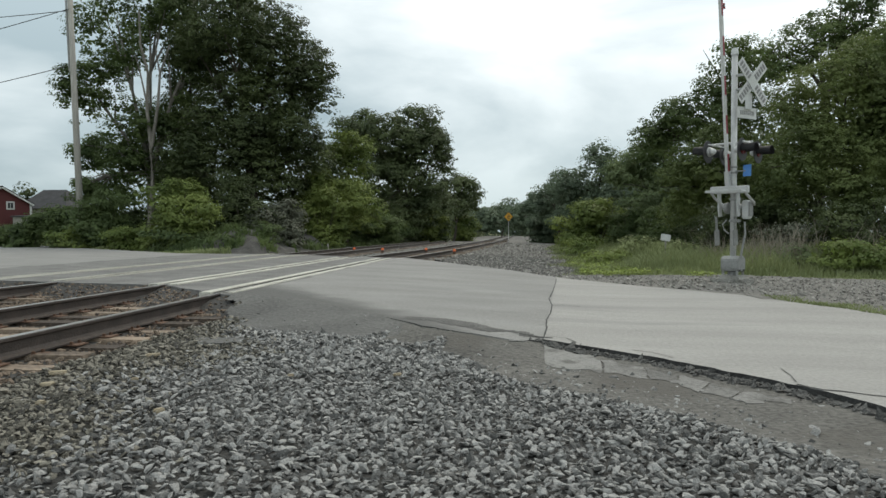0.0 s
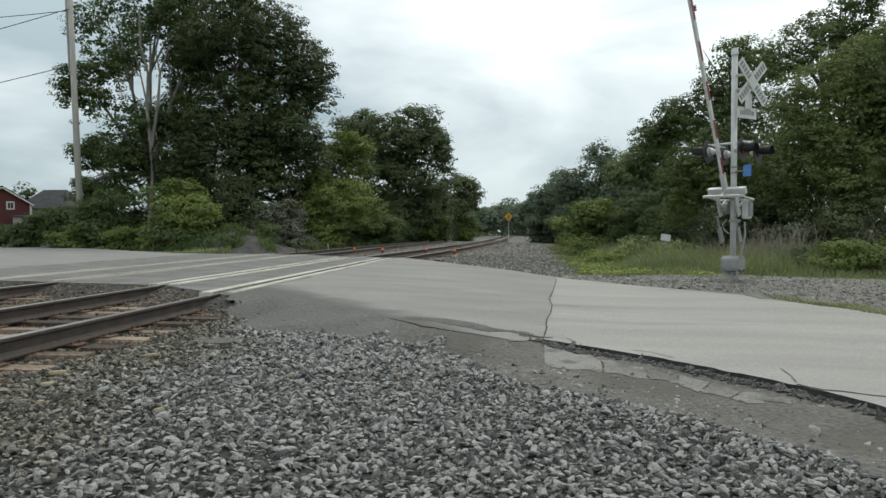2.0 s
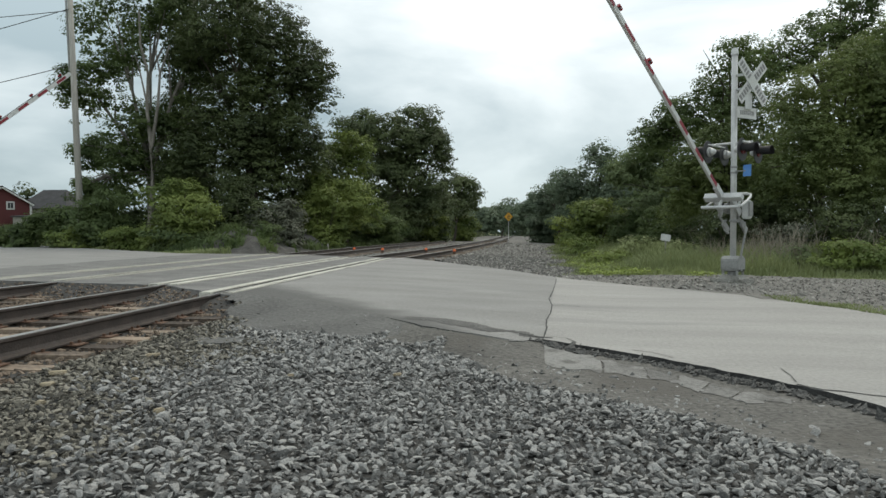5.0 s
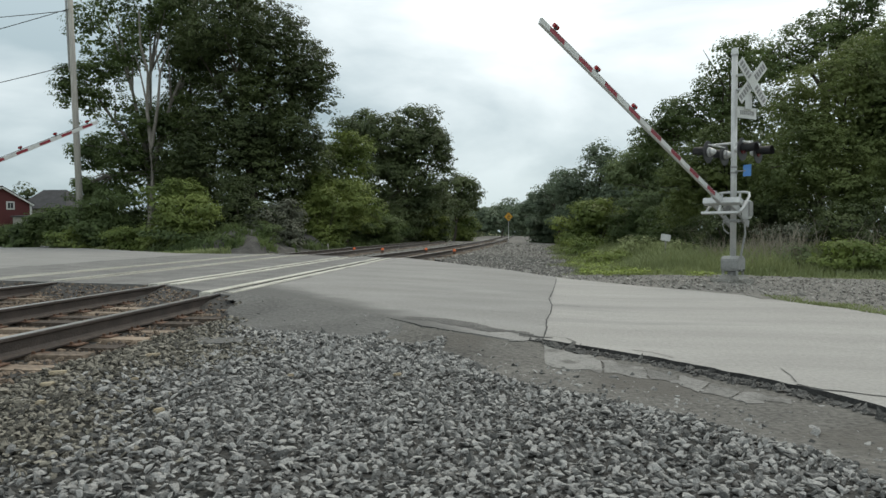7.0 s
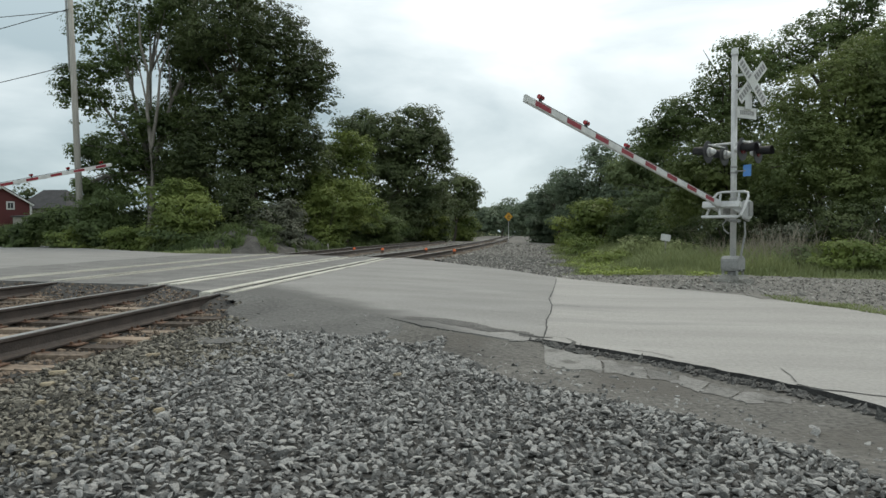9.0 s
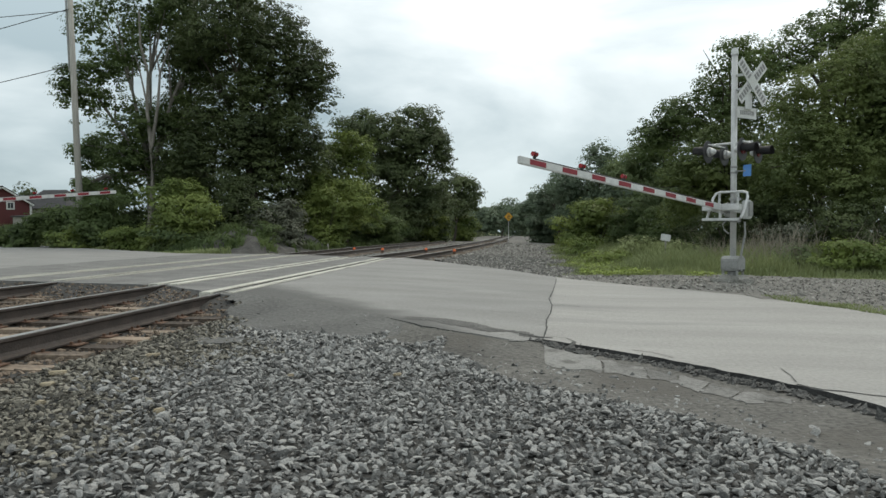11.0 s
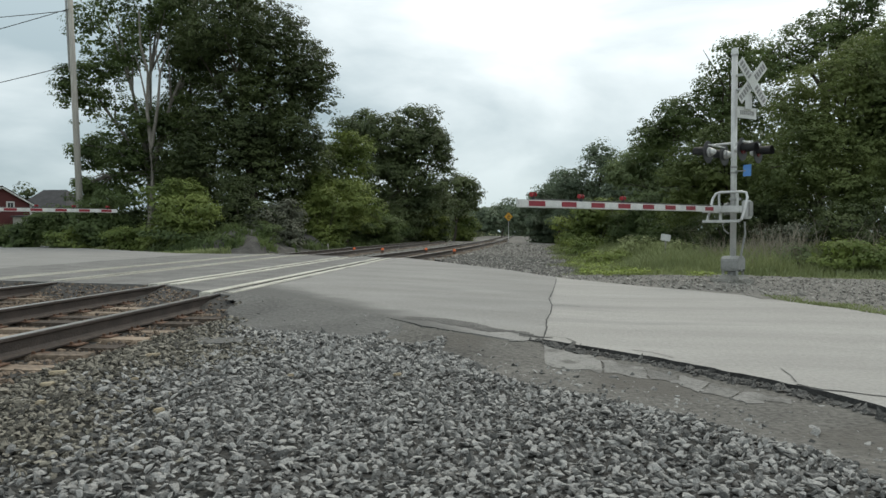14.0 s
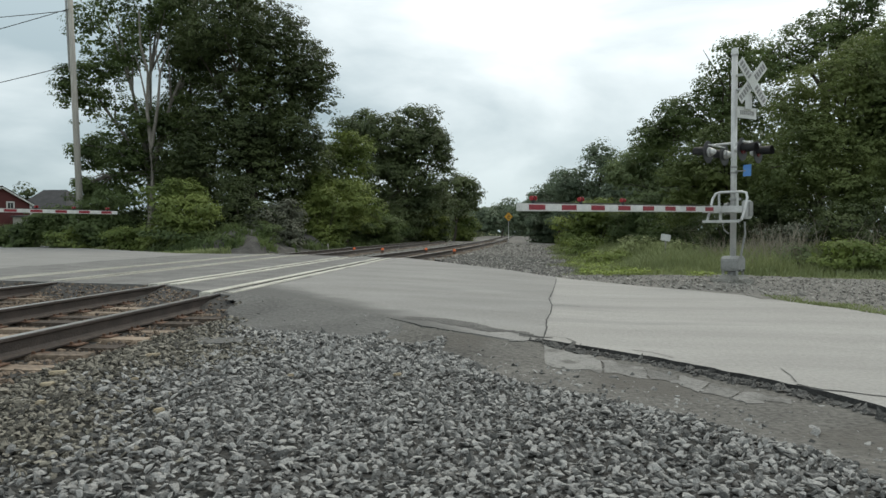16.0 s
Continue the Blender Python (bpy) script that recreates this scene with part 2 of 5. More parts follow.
def raw(name, verts, faces, mat, parent=None, label="", smooth=False):
    me = bpy.data.meshes.new(name)
    me.from_pydata(np.asarray(verts).tolist(), [], np.asarray(faces).tolist() if not isinstance(faces, list) else faces)
    me.materials.append(mat)
    if smooth:
        me.polygons.foreach_set("use_smooth", [True] * len(me.polygons))
    ob = new(name, me)
    if parent:
        ob.parent = parent
    if label:
        ob["label"] = label
    return ob


def box(sx, sy, sz, m=None, bevel=0.0, bm=None):
    """A box of that size about the origin of m, with bevelled edges."""
    own = bmesh.new()
    bmesh.ops.create_cube(own, size=1)
    bmesh.ops.scale(own, vec=(sx, sy, sz), verts=own.verts)
    if bevel:
        bmesh.ops.bevel(own, geom=own.edges[:], offset=bevel, segments=2, affect="EDGES", clamp_overlap=True)
    if m is not None:
        bmesh.ops.transform(own, matrix=m, verts=own.verts)
    return join(bm, own)


def join(bm, own):
    if bm is None:
        return own
    me = bpy.data.meshes.new("piece")
    own.to_mesh(me)
    own.free()
    bm.from_mesh(me)
    bpy.data.meshes.remove(me)
    return bm


def cyl(r1, r2, length, m=None, seg=16, bevel=0.0, bm=None):
    """A tapered cylinder along z, from 0 to length."""
    own = bmesh.new()
    bmesh.ops.create_cone(own, cap_ends=True, segments=seg, radius1=r1, radius2=r2, depth=length)
    bmesh.ops.translate(own, vec=(0, 0, length / 2), verts=own.verts)
    if bevel:
        rim = [e for e in own.edges if abs(e.verts[0].co.z - e.verts[1].co.z) < 1e-6]
        bmesh.ops.bevel(own, geom=rim, offset=bevel, segments=2, affect="EDGES", clamp_overlap=True)
    if m is not None:
        bmesh.ops.transform(own, matrix=m, verts=own.verts)
    return join(bm, own)


def tube(points, radii, seg=8, bm=None):
    """A round tube through points with a radius at each."""
    own = bmesh.new()
    rings = []
    for i, p in enumerate(points):
        a, b = Vector(points[max(i - 1, 0)]), Vector(points[min(i + 1, len(points) - 1)])
        q = (b - a).to_track_quat("Z", "Y")
        rings.append([own.verts.new(Vector(p) + q @ Vector((math.cos(t) * radii[i], math.sin(t) * radii[i], 0)))
                      for t in [2 * math.pi * k / seg for k in range(seg)]])
    for r, s in zip(rings, rings[1:]):
        for k in range(seg):
            own.faces.new((r[k], r[(k + 1) % seg], s[(k + 1) % seg], s[k]))
    own.faces.new(rings[0][::-1])
    own.faces.new(rings[-1])
    return join(bm, own)


def prism(outline, depth, m=None, bm=None):
    """A flat outline in x, z pushed along y by depth, centred."""
    own = bmesh.new()
    front = [own.verts.new((x, -depth / 2, z)) for x, z in outline]
    behind = [own.verts.new((x, depth / 2, z)) for x, z in outline]
    own.faces.new(front)
    own.faces.new(behind[::-1])
    k = len(outline)
    for i in range(k):
        own.faces.new((front[(i + 1) % k], front[i], behind[i], behind[(i + 1) % k]))
    bmesh.ops.recalc_face_normals(own, faces=own.faces)
    if m is not None:
        bmesh.ops.transform(own, matrix=m, verts=own.verts)
    return join(bm, own)


def empty(name, m, label, category, group="", kind=""):
    ob = new(name)
    ob.matrix_basis = m
    return tagged(ob, label, category, group, kind)


def inside(px, py, poly):
    """Which of the points lie inside the outline."""
    px, py = np.asarray(px), np.asarray(py)
    hit = np.zeros(px.shape, bool)
    for (x1, y1), (x2, y2) in zip(poly, poly[1:] + poly[:1]):
        cross = ((y1 > py) != (y2 > py)) & (px < (x2 - x1) * (py - y1) / (y2 - y1 + 1e-12) + x1)
        hit ^= cross
    return hit


# ---- plan: the track runs along y, rail tops at z = 0 ----
RAILS = (-3.93, -5.435, -7.50, -9.005)


def smooth_line(ys, xs, reach=5.0):
    """A curve through bends with rounded corners, as a table of one value for each half metre."""
    t = np.arange(-10, 220.1, 0.5)
    return np.mean([np.interp(t + o, ys, xs) for o in np.linspace(-reach, reach, 11)], axis=0).tolist()


MAIN_BEND = smooth_line([-10, 15, 22, 30, 36, 45, 65, 116, 220], [0, 0, 0.36, 0.98, 1.32, 1.8, 2.6, 3.6, 5.0])
SIDE_BEND = smooth_line([-10, 18, 30, 40, 55, 220], [0, 0, 0.42, 0.5, 1.0, 3.0])


def bend(y, table=MAIN_BEND):
    """How far a track has swung to the right at y."""
    u = min(max((y + 10) * 2, 0.0), 458.0)
    k = int(u)
    return table[k] + (table[k + 1] - table[k]) * (u - k)


def road_z(x):
    return float(np.interp(x, [-60, -14, -10.2, -3.2, 1.2, 6], [-0.12, -0.06, -0.004, -0.004, -0.22, -0.28]))


NEAR_EDGE = [(-80, 75.2), (-30, 28.4), (-14.2, 13.7), (-9.6, 12.0), (-7.3, 11.4), (-5.4, 10.95), (-3.75, 9.35), (-2.55, 9.05), (-1.62, 8.12), (-0.88, 7.28), (-0.32, 6.92), (0.10, 6.70), (0.31, 6.86),
             (1.16, 6.28), (1.92, 5.25), (2.25, 4.64), (2.9, 3.2), (5.5, -2.5), (10, -12)]
FAR_EDGE = [(-62, 72), (-36, 50.5), (-19.9, 35.2), (-13.0, 28.6), (-10.4, 27.2), (-8.5, 26.6), (-3.3, 23.0), (-2.4, 22.0), (-1.7, 21.1), (-0.9, 20.1), (-0.07, 19.0), (1.2, 16.66), (2.66, 14.5),
            (3.88, 13.0), (4.69, 10.74), (5.2, 8.8), (6.4, 5.6), (9.5, -1), (14, -10)]
APRON = [(-3.75, 9.45), (-2.5, 9.2), (-1.55, 8.22), (-0.8, 7.4), (-0.62, 7.15), (-0.80, 6.93), (-1.1, 6.98), (-1.7, 7.0), (-2.3, 7.1), (-2.8, 7.25), (-3.1, 7.8), (-3.45, 8.7)]
DIRT = [(-0.85, 7.40), (-0.32, 7.04), (0.10, 6.84), (0.31, 7.0), (1.20, 6.36), (1.95, 5.27), (2.28, 4.62), (2.95, 3.15), (4.8, -0.9), (3.0, -0.6), (1.75, 2.7), (1.57, 3.3), (1.41, 3.84), (1.11, 4.27),
        (0.69, 4.66), (0.21, 5.05), (-0.10, 5.42), (-0.47, 5.86), (-0.77, 6.75), (-1.3, 6.95), (-1.2, 7.5)]
ROAD = NEAR_EDGE + FAR_EDGE[::-1]


def bed_z(x, y):
    """The height of the ballast: high round the ties, lower to the sides, uneven."""
    t = x - bend(y)
    z = float(np.interp(t, [-16, -13.2, -11.2, -2.9, -1.2, 1.8, 3.4], [-0.55, -0.45, -0.205, -0.205, -0.265, -0.31, -0.36]))
    if y > 24 and t > -2.9:
        z = float(np.interp(t, [-2.9, -2.2, 0.5, 3.4], [-0.205, -0.29, -0.35, -0.42]))
    return z + 0.028 * noise.noise(Vector((x * 0.9, y * 0.9, 0.3))) + 0.012 * noise.noise(Vector((x * 3.1, y * 3.1, 2.3)))


def land_z(x, y):
    """The land round the railway: flat here, a low bank under the trees."""
    t = x - bend(y)
    z = -0.62
    if t > 1.0:
        z = -0.62 + 0.32 * min(1, (t - 1.0) / 1.5) if y > 8 else -0.62
        z += 0.35 * min(1.0, max(0.0, (y - 22) / 20)) * min(1, max(0, (t - 3) / 4))
    if t < -12 and y > 20:
        edge = float(np.interp(x, [-62, -36, -19.9, -13.0, -10.4], [72, 50.5, 35.2, 28.6, 27.2]))
        z = road_z(x) - 0.07 + 0.30 * min(1.0, max(-0.6, (y - edge) / 4.0))
    if -22.5 < x < -9.5 and 27 < y <= 32:
        z = min(z, road_z(x) - 0.08)
    if -22.5 < x < -9.5 and 32 < y < 67:
        z = min(z, -0.62)
    return z + 0.06 * noise.noise(Vector((x * 0.25, y * 0.25, 5.1)))


def sheet(name, outline_x, outline_y, height, mat, label, category, kind="structure"):
    xs, ys = np.asarray(outline_x), np.asarray(outline_y)
    verts = [(x, y, height(x, y)) for y in ys for x in xs]
    w = len(xs)
    faces = [(j * w + i, j * w + i + 1, (j + 1) * w + i + 1, (j + 1) * w + i) for j in range(len(ys) - 1) for i in range(w - 1)]
    return tagged(raw(name, verts, faces, mat, smooth=True), label, category, kind=kind)


# ---- ground, ballast, road ----
span = lambda a, b, step: list(np.arange(a, b, step)) + [b]
gx = [-2500, -900, -300, -140] + span(-90, 60, 1.5) + [120, 300, 900, 2500]
gy = [-2500, -900, -300, -100, -40] + span(-20, 110, 1.5) + [140, 200, 300, 600, 1200, 2500]
ground = sheet("ground", gx, gy, land_z, MAT["turf"], "grass and soil of the land round the railway", "ground")
# bed sheet coloured as dark as the shade between the stones lying on it
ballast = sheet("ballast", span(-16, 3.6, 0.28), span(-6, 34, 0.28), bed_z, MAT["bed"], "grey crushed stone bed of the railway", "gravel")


def far_bed():
    """The ballast where the track bends away."""
    ts, ys = span(-16, 3.6, 0.7), span(34, 190, 2.0)
    verts = [(t + bend(y) - bend(34), y, bed_z(t + bend(y) - bend(34), y) - 0.004 * (y > 34)) for y in ys for t in ts]
    w = len(ts)
    faces = [(j * w + i, j * w + i + 1, (j + 1) * w + i + 1, (j + 1) * w + i) for j in range(len(ys) - 1) for i in range(w - 1)]
    tagged(raw("ballast", verts, faces, MAT["bed_pale"], smooth=True), "grey crushed stone bed along the distant track", "gravel", kind="structure")


far_bed()


def make_road():
    bm = bmesh.new()
    across, rows = 14, []
    for (ax, ay), (bx, by), (cx, cy), (dx, dy) in zip(NEAR_EDGE, FAR_EDGE, NEAR_EDGE[1:], FAR_EDGE[1:]):
        steps = 30 if -1.0 < ax < 4.0 and ay < 8 else 6
        for k in range(steps):
            f = k / steps
            rows.append(((ax + (cx - ax) * f, ay + (cy - ay) * f), (bx + (dx - bx) * f, by + (dy - by) * f)))
    rows.append((NEAR_EDGE[-1], FAR_EDGE[-1]))
    grid = []
    for a, b in rows:
        line = []
        for k in range(across + 1):
            f = k / across
            wob = 0.05 if k in (0, across) else 0.0
            x, y = a[0] + (b[0] - a[0]) * f, a[1] + (b[1] - a[1]) * f
            x += wob * (noise.noise(Vector((x * 2.1, y * 2.1, 7))) + 0.8 * noise.noise(Vector((x * 8, y * 8, 2))))
            y += wob * noise.noise(Vector((x * 2.3, y * 2.3, 9)))
            line.append(bm.verts.new((x, y, 0)))
        grid.append(line)
    for r, s in zip(grid, grid[1:]):
        for k in range(across):
            bm.faces.new((r[k], s[k], s[k + 1], r[k + 1]))
    for x in (-0.5, 1.0, -2.0, -3.2, -10.2, -12, -14):
        bmesh.ops.bisect_plane(bm, geom=bm.verts[:] + bm.edges[:] + bm.faces[:], plane_co=(x, 0, 0), plane_no=(1, 0, 0))
    # flangeways: open slots beside and round each rail
    for i, r in enumerate(RAILS):
        gauge = -1 if i % 2 == 0 else 1
        lo, hi = sorted((r + gauge * 0.11, r - gauge * 0.045))
        for x in (lo, hi):
            bmesh.ops.bisect_plane(bm, geom=bm.verts[:] + bm.edges[:] + bm.faces[:], plane_co=(x, 0, 0), plane_no=(1, 0, 0))
        gone = [f for f in bm.faces if lo < f.calc_center_median().x < hi]
        bmesh.ops.delete(bm, geom=gone, context="FACES")
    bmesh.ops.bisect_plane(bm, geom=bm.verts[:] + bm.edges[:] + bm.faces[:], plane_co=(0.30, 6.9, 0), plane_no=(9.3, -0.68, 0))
    for v in bm.verts:
        x, y = v.co.x, v.co.y
        v.co.z = road_z(x) + 0.006 * noise.noise(Vector((x * 0.7, y * 0.7, 1))) * (x > -3.0 or x < -10.3)
    bmesh.ops.recalc_face_normals(bm, faces=bm.faces)
    if sum(f.normal.z for f in bm.faces) < 0:
        bmesh.ops.reverse_faces(bm, faces=bm.faces)
    rim = bmesh.ops.extrude_edge_only(bm, edges=[e for e in bm.edges if e.is_boundary])
    for v in rim["geom"]:
        if isinstance(v, bmesh.types.BMVert):
            v.co.z -= 0.12
    for f in bm.faces:
        c = f.calc_center_median()
        # index 3: the lip's side face, coloured dark for the shadow on it
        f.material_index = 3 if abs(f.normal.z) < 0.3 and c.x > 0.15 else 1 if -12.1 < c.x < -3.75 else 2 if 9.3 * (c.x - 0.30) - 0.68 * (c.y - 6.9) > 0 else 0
    ob = link("road", bm, MAT["road"])
    ob.data.materials.append(MAT["crossing"])
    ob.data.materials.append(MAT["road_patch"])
    ob.data.materials.append(MAT["crack_shade"])
    return tagged(ob, "worn light grey asphalt road over the crossing", "road", kind="structure")


road = make_road()


def strip_mesh(path, width, z, mat, name, parent, label="", wob=0.5):
    """A ragged flat strip along a path, a little above its support."""
    pts = []
    for (x1, y1), (x2, y2) in zip(path, path[1:]):
        n = max(2, int(math.hypot(x2 - x1, y2 - y1) / 0.07))
        pts += [(x1 + (x2 - x1) * k / n, y1 + (y2 - y1) * k / n) for k in range(n)]
    pts.append(path[-1])
    verts, faces = [], []
    for i, (x, y) in enumerate(pts):
        a, b = pts[max(0, i - 1)], pts[min(len(pts) - 1, i + 1)]
        d = Vector((b[0] - a[0], b[1] - a[1], 0)).normalized()
        nx, ny = -d.y, d.x
        j = 0.5 * width * noise.noise(Vector((x * 4, y * 4, 3)))
        w1 = width * (0.5 + wob * noise.noise(Vector((x * 9, y * 9, 1)))) + j
        w2 = width * (0.5 + wob * noise.noise(Vector((x * 9, y * 9, 5)))) - j
        for w in (w1, -w2):
            px, py = x + nx * w, y + ny * w
            verts.append((px, py, z(px, py)))
        if i:
            k = 2 * i
            faces.append((k - 2, k, k + 1, k - 1))
    return raw(name, verts, faces, mat, parent, label)


on_road = lambda lift: (lambda x, y: road_z(x) + 0.006 * noise.noise(Vector((x * 0.7, y * 0.7, 1))) * (x > -3.0 or x < -10.3) + lift)
strip_mesh([(0.30, 6.9), (0.36, 7.6), (0.40, 8.4), (0.50, 9.3), (0.56, 10.2), (0.57, 11.2), (0.70, 12.6), (0.85, 14.4), (0.98, 16.2)], 0.015, on_road(0.004), MAT["crack_shade"], "crack", road,
           "dark crack across the asphalt")
strip_mesh([(0.56, 10.2), (0.75, 10.25), (0.95, 10.2)], 0.02, on_road(0.004), MAT["crack_shade"], "crack", road)


def flat(name, outline, z, mat, label, category, cell=0.12):
    """A sheet inside an outline, following a height."""
    xs, ys = [p[0] for p in outline], [p[1] for p in outline]
    gx, gy = np.arange(min(xs), max(xs) + cell, cell), np.arange(min(ys), max(ys) + cell, cell)
    verts = [(x, y, z(x, y)) for y in gy for x in gx]
    w, faces = len(gx), []
    for j in range(len(gy) - 1):
        cx = gx[:-1] + cell / 2
        wob = np.array([0.12 * noise.noise(Vector((x * 3, gy[j] * 3, 4))) for x in cx])
        keep = inside(cx + wob, np.full(len(cx), gy[j] + cell / 2) + wob, outline)
        faces += [(j * w + i, j * w + i + 1, (j + 1) * w + i + 1, (j + 1) * w + i) for i in range(len(cx)) if keep[i]]
    ob = raw(name, verts, faces, mat, smooth=True)
    return tagged(ob, label, category, kind="structure")


def near_road(x, y):
    """How far a point lies from the road's near edge."""
    best = 9.0
    for (x1, y1), (x2, y2) in zip(NEAR_EDGE, NEAR_EDGE[1:]):
        d = Vector((x2 - x1, y2 - y1))
        f = max(0, min(1, ((x - x1) * d.x + (y - y1) * d.y) / d.length_squared))
        best = min(best, math.hypot(x - x1 - d.x * f, y - y1 - d.y * f))
    return best


def reach(x):
    """How far from the road the ground has come down to the ballast."""
    return float(np.interp(x, [-2.5, -1.7, -1.1, -0.75, -0.5, 0.3], [0.95, 0.72, 0.34, 0.36, 0.7, 0.9]))


def apron_z(x, y):
    f = min(1.0, near_road(x, y) / reach(x)) ** 1.2
    z = (road_z(x) + 0.004) * (1 - f) + (bed_z(x, y) + 0.006) * f + 0.008 * noise.noise(Vector((x * 2.4, y * 2.4, 8)))
    w = min(1.0, max(0.0, (x + 1.5) / 0.6))
    return z * (1 - w) + (dirt_z(x, y) - 0.008) * w


def dirt_z(x, y):
    d = near_road(x, y)
    f = min(1.0, d / reach(x))
    lip = 0.003 + 0.034 * min(1.0, max(0.0, (x - 0.15) / 0.4))
    return (road_z(x) - lip) * (1 - f) + (bed_z(x, y) + 0.006) * f + 0.010 * noise.noise(Vector((x * 2, y * 2, 8)))


def ramp_z(x, y):
    d = near_road(x, y)
    f = min(1.0, d / 0.95)
    return (road_z(x) - 0.028) * (1 - f) + (bed_z(x, y) - 0.03) * f + 0.03 * noise.noise(Vector((x * 2.2, y * 2.2, 2))) * min(1.0, d / 0.2)


RAMP = [(-10.2, 12.6), (-9.6, 11.99), (-7.3, 11.39), (-5.4, 10.94), (-3.77, 9.36), (-3.1, 9.3), (-3.0, 8.5), (-3.6, 8.2), (-4.4, 8.6), (-5.3, 9.7), (-6.2, 10.1), (-7.5, 10.4), (-9.5, 10.8), (-10.8, 11.6)]
ramp = flat("crossing_ramp", RAMP, ramp_z, MAT["ramp"],
            "dark asphalt heaped against the end of the crossing", "asphalt", 0.06)
apron = flat("apron", APRON, apron_z, MAT["apron"], "dark crumbling asphalt apron between road and ballast", "asphalt", 0.05)
dirt = flat("dirt_shoulder", DIRT, dirt_z, MAT["dirt"], "bare gravelly dirt along the broken road edge", "road shoulder", 0.06)
on_dirt = lambda x, y: dirt_z(x, y) + 0.006
# dark strip at the lip's foot, painting the shadow in the gap
strip_mesh([(0.10, 6.76), (0.29, 6.81), (1.13, 6.23), (1.5, 5.72), (1.88, 5.20), (2.21, 4.60), (2.86, 3.16), (4.2, 0.2)], 0.05, on_dirt, MAT["crack_shade"], "edge_crack", road, "flat dark strip for the shade in the broken gap along the road's edge", 1.0)
# hairline cracks behind the edge
strip_mesh([(0.02, 7.16), (0.16, 7.05), (0.30, 6.92)], 0.022, on_road(0.007), MAT["crack_shade"], "crack", road, "", 0.9)
strip_mesh([(1.95, 5.22), (2.06, 5.06), (2.16, 5.04), (2.40, 4.90), (2.75, 4.3)], 0.022, on_road(0.004), MAT["crack_shade"], "crack", road, "", 0.8)
strip_mesh([(2.06, 5.84), (2.03, 5.55), (1.98, 5.30)], 0.010, on_road(0.004), MAT["crumble"], "crack", road)
strip_mesh([(0.33, 7.1), (0.52, 7.02), (0.60, 6.78)], 0.012, on_road(0.004), MAT["crumble"], "crack", road)
strip_mesh([(1.05, 6.55), (1.22, 6.45), (1.34, 6.20)], 0.012, on_road(0.004), MAT["crumble"], "crack", road)


flat("asphalt_patch", [(-1.15, 8.05), (-0.75, 7.93), (-0.40, 7.72), (-0.12, 7.44), (0.12, 7.18), (0.36, 6.98), (0.33, 6.88), (0.05, 7.04), (-0.22, 7.22), (-0.50, 7.40), (-0.80, 7.56), (-1.10, 7.85)], on_road(0.004), MAT["crumble"],
     "dark crumbled strip of asphalt along the road edge", "asphalt", 0.035)
verge = flat("verge", [(1.0, 17.0), (1.25, 16.7), (2.7, 14.5), (3.9, 13.0), (4.72, 10.74), (5.25, 8.8), (6.5, 5.6), (9.4, 4.0), (11.0, 12.0), (9.6, 16.6), (8.2, 17.2), (6.7, 18.6), (4.9, 19.4), (2.7, 19.0), (1.2, 18.6)],
             lambda x, y: -0.262 + 0.03 * noise.noise(Vector((x, y, 4))), MAT["bed_pale"], "strip of grey gravel between road and grass", "gravel", 0.2)


# ---- railway tracks ----
def rail_outline():
    half = [(0.036, 0.0), (0.0375, -0.012), (0.036, -0.03), (0.011, -0.045), (0.008, -0.12), (0.02, -0.142), (0.072, -0.152), (0.072, -0.166)]
    return half, [(-x, z) for x, z in half[::-1]]


def sweep(outline, x0, ys, closed=True, table=MAIN_BEND):
    verts, faces, n = [], [], len(outline)
    for y in ys:
        verts += [(x0 + bend(y, table) + x, y, z) for x, z in outline]
    for j in range(len(ys) - 1):
        for i in range(n if closed else n - 1):
            a, b = j * n + i, j * n + (i + 1) % n
            faces.append((a, b, b + n, a + n))
    return verts, faces


RAIL_Y = span(-6, 14, 4) + span(15, 80, 1) + span(83, 190, 4)


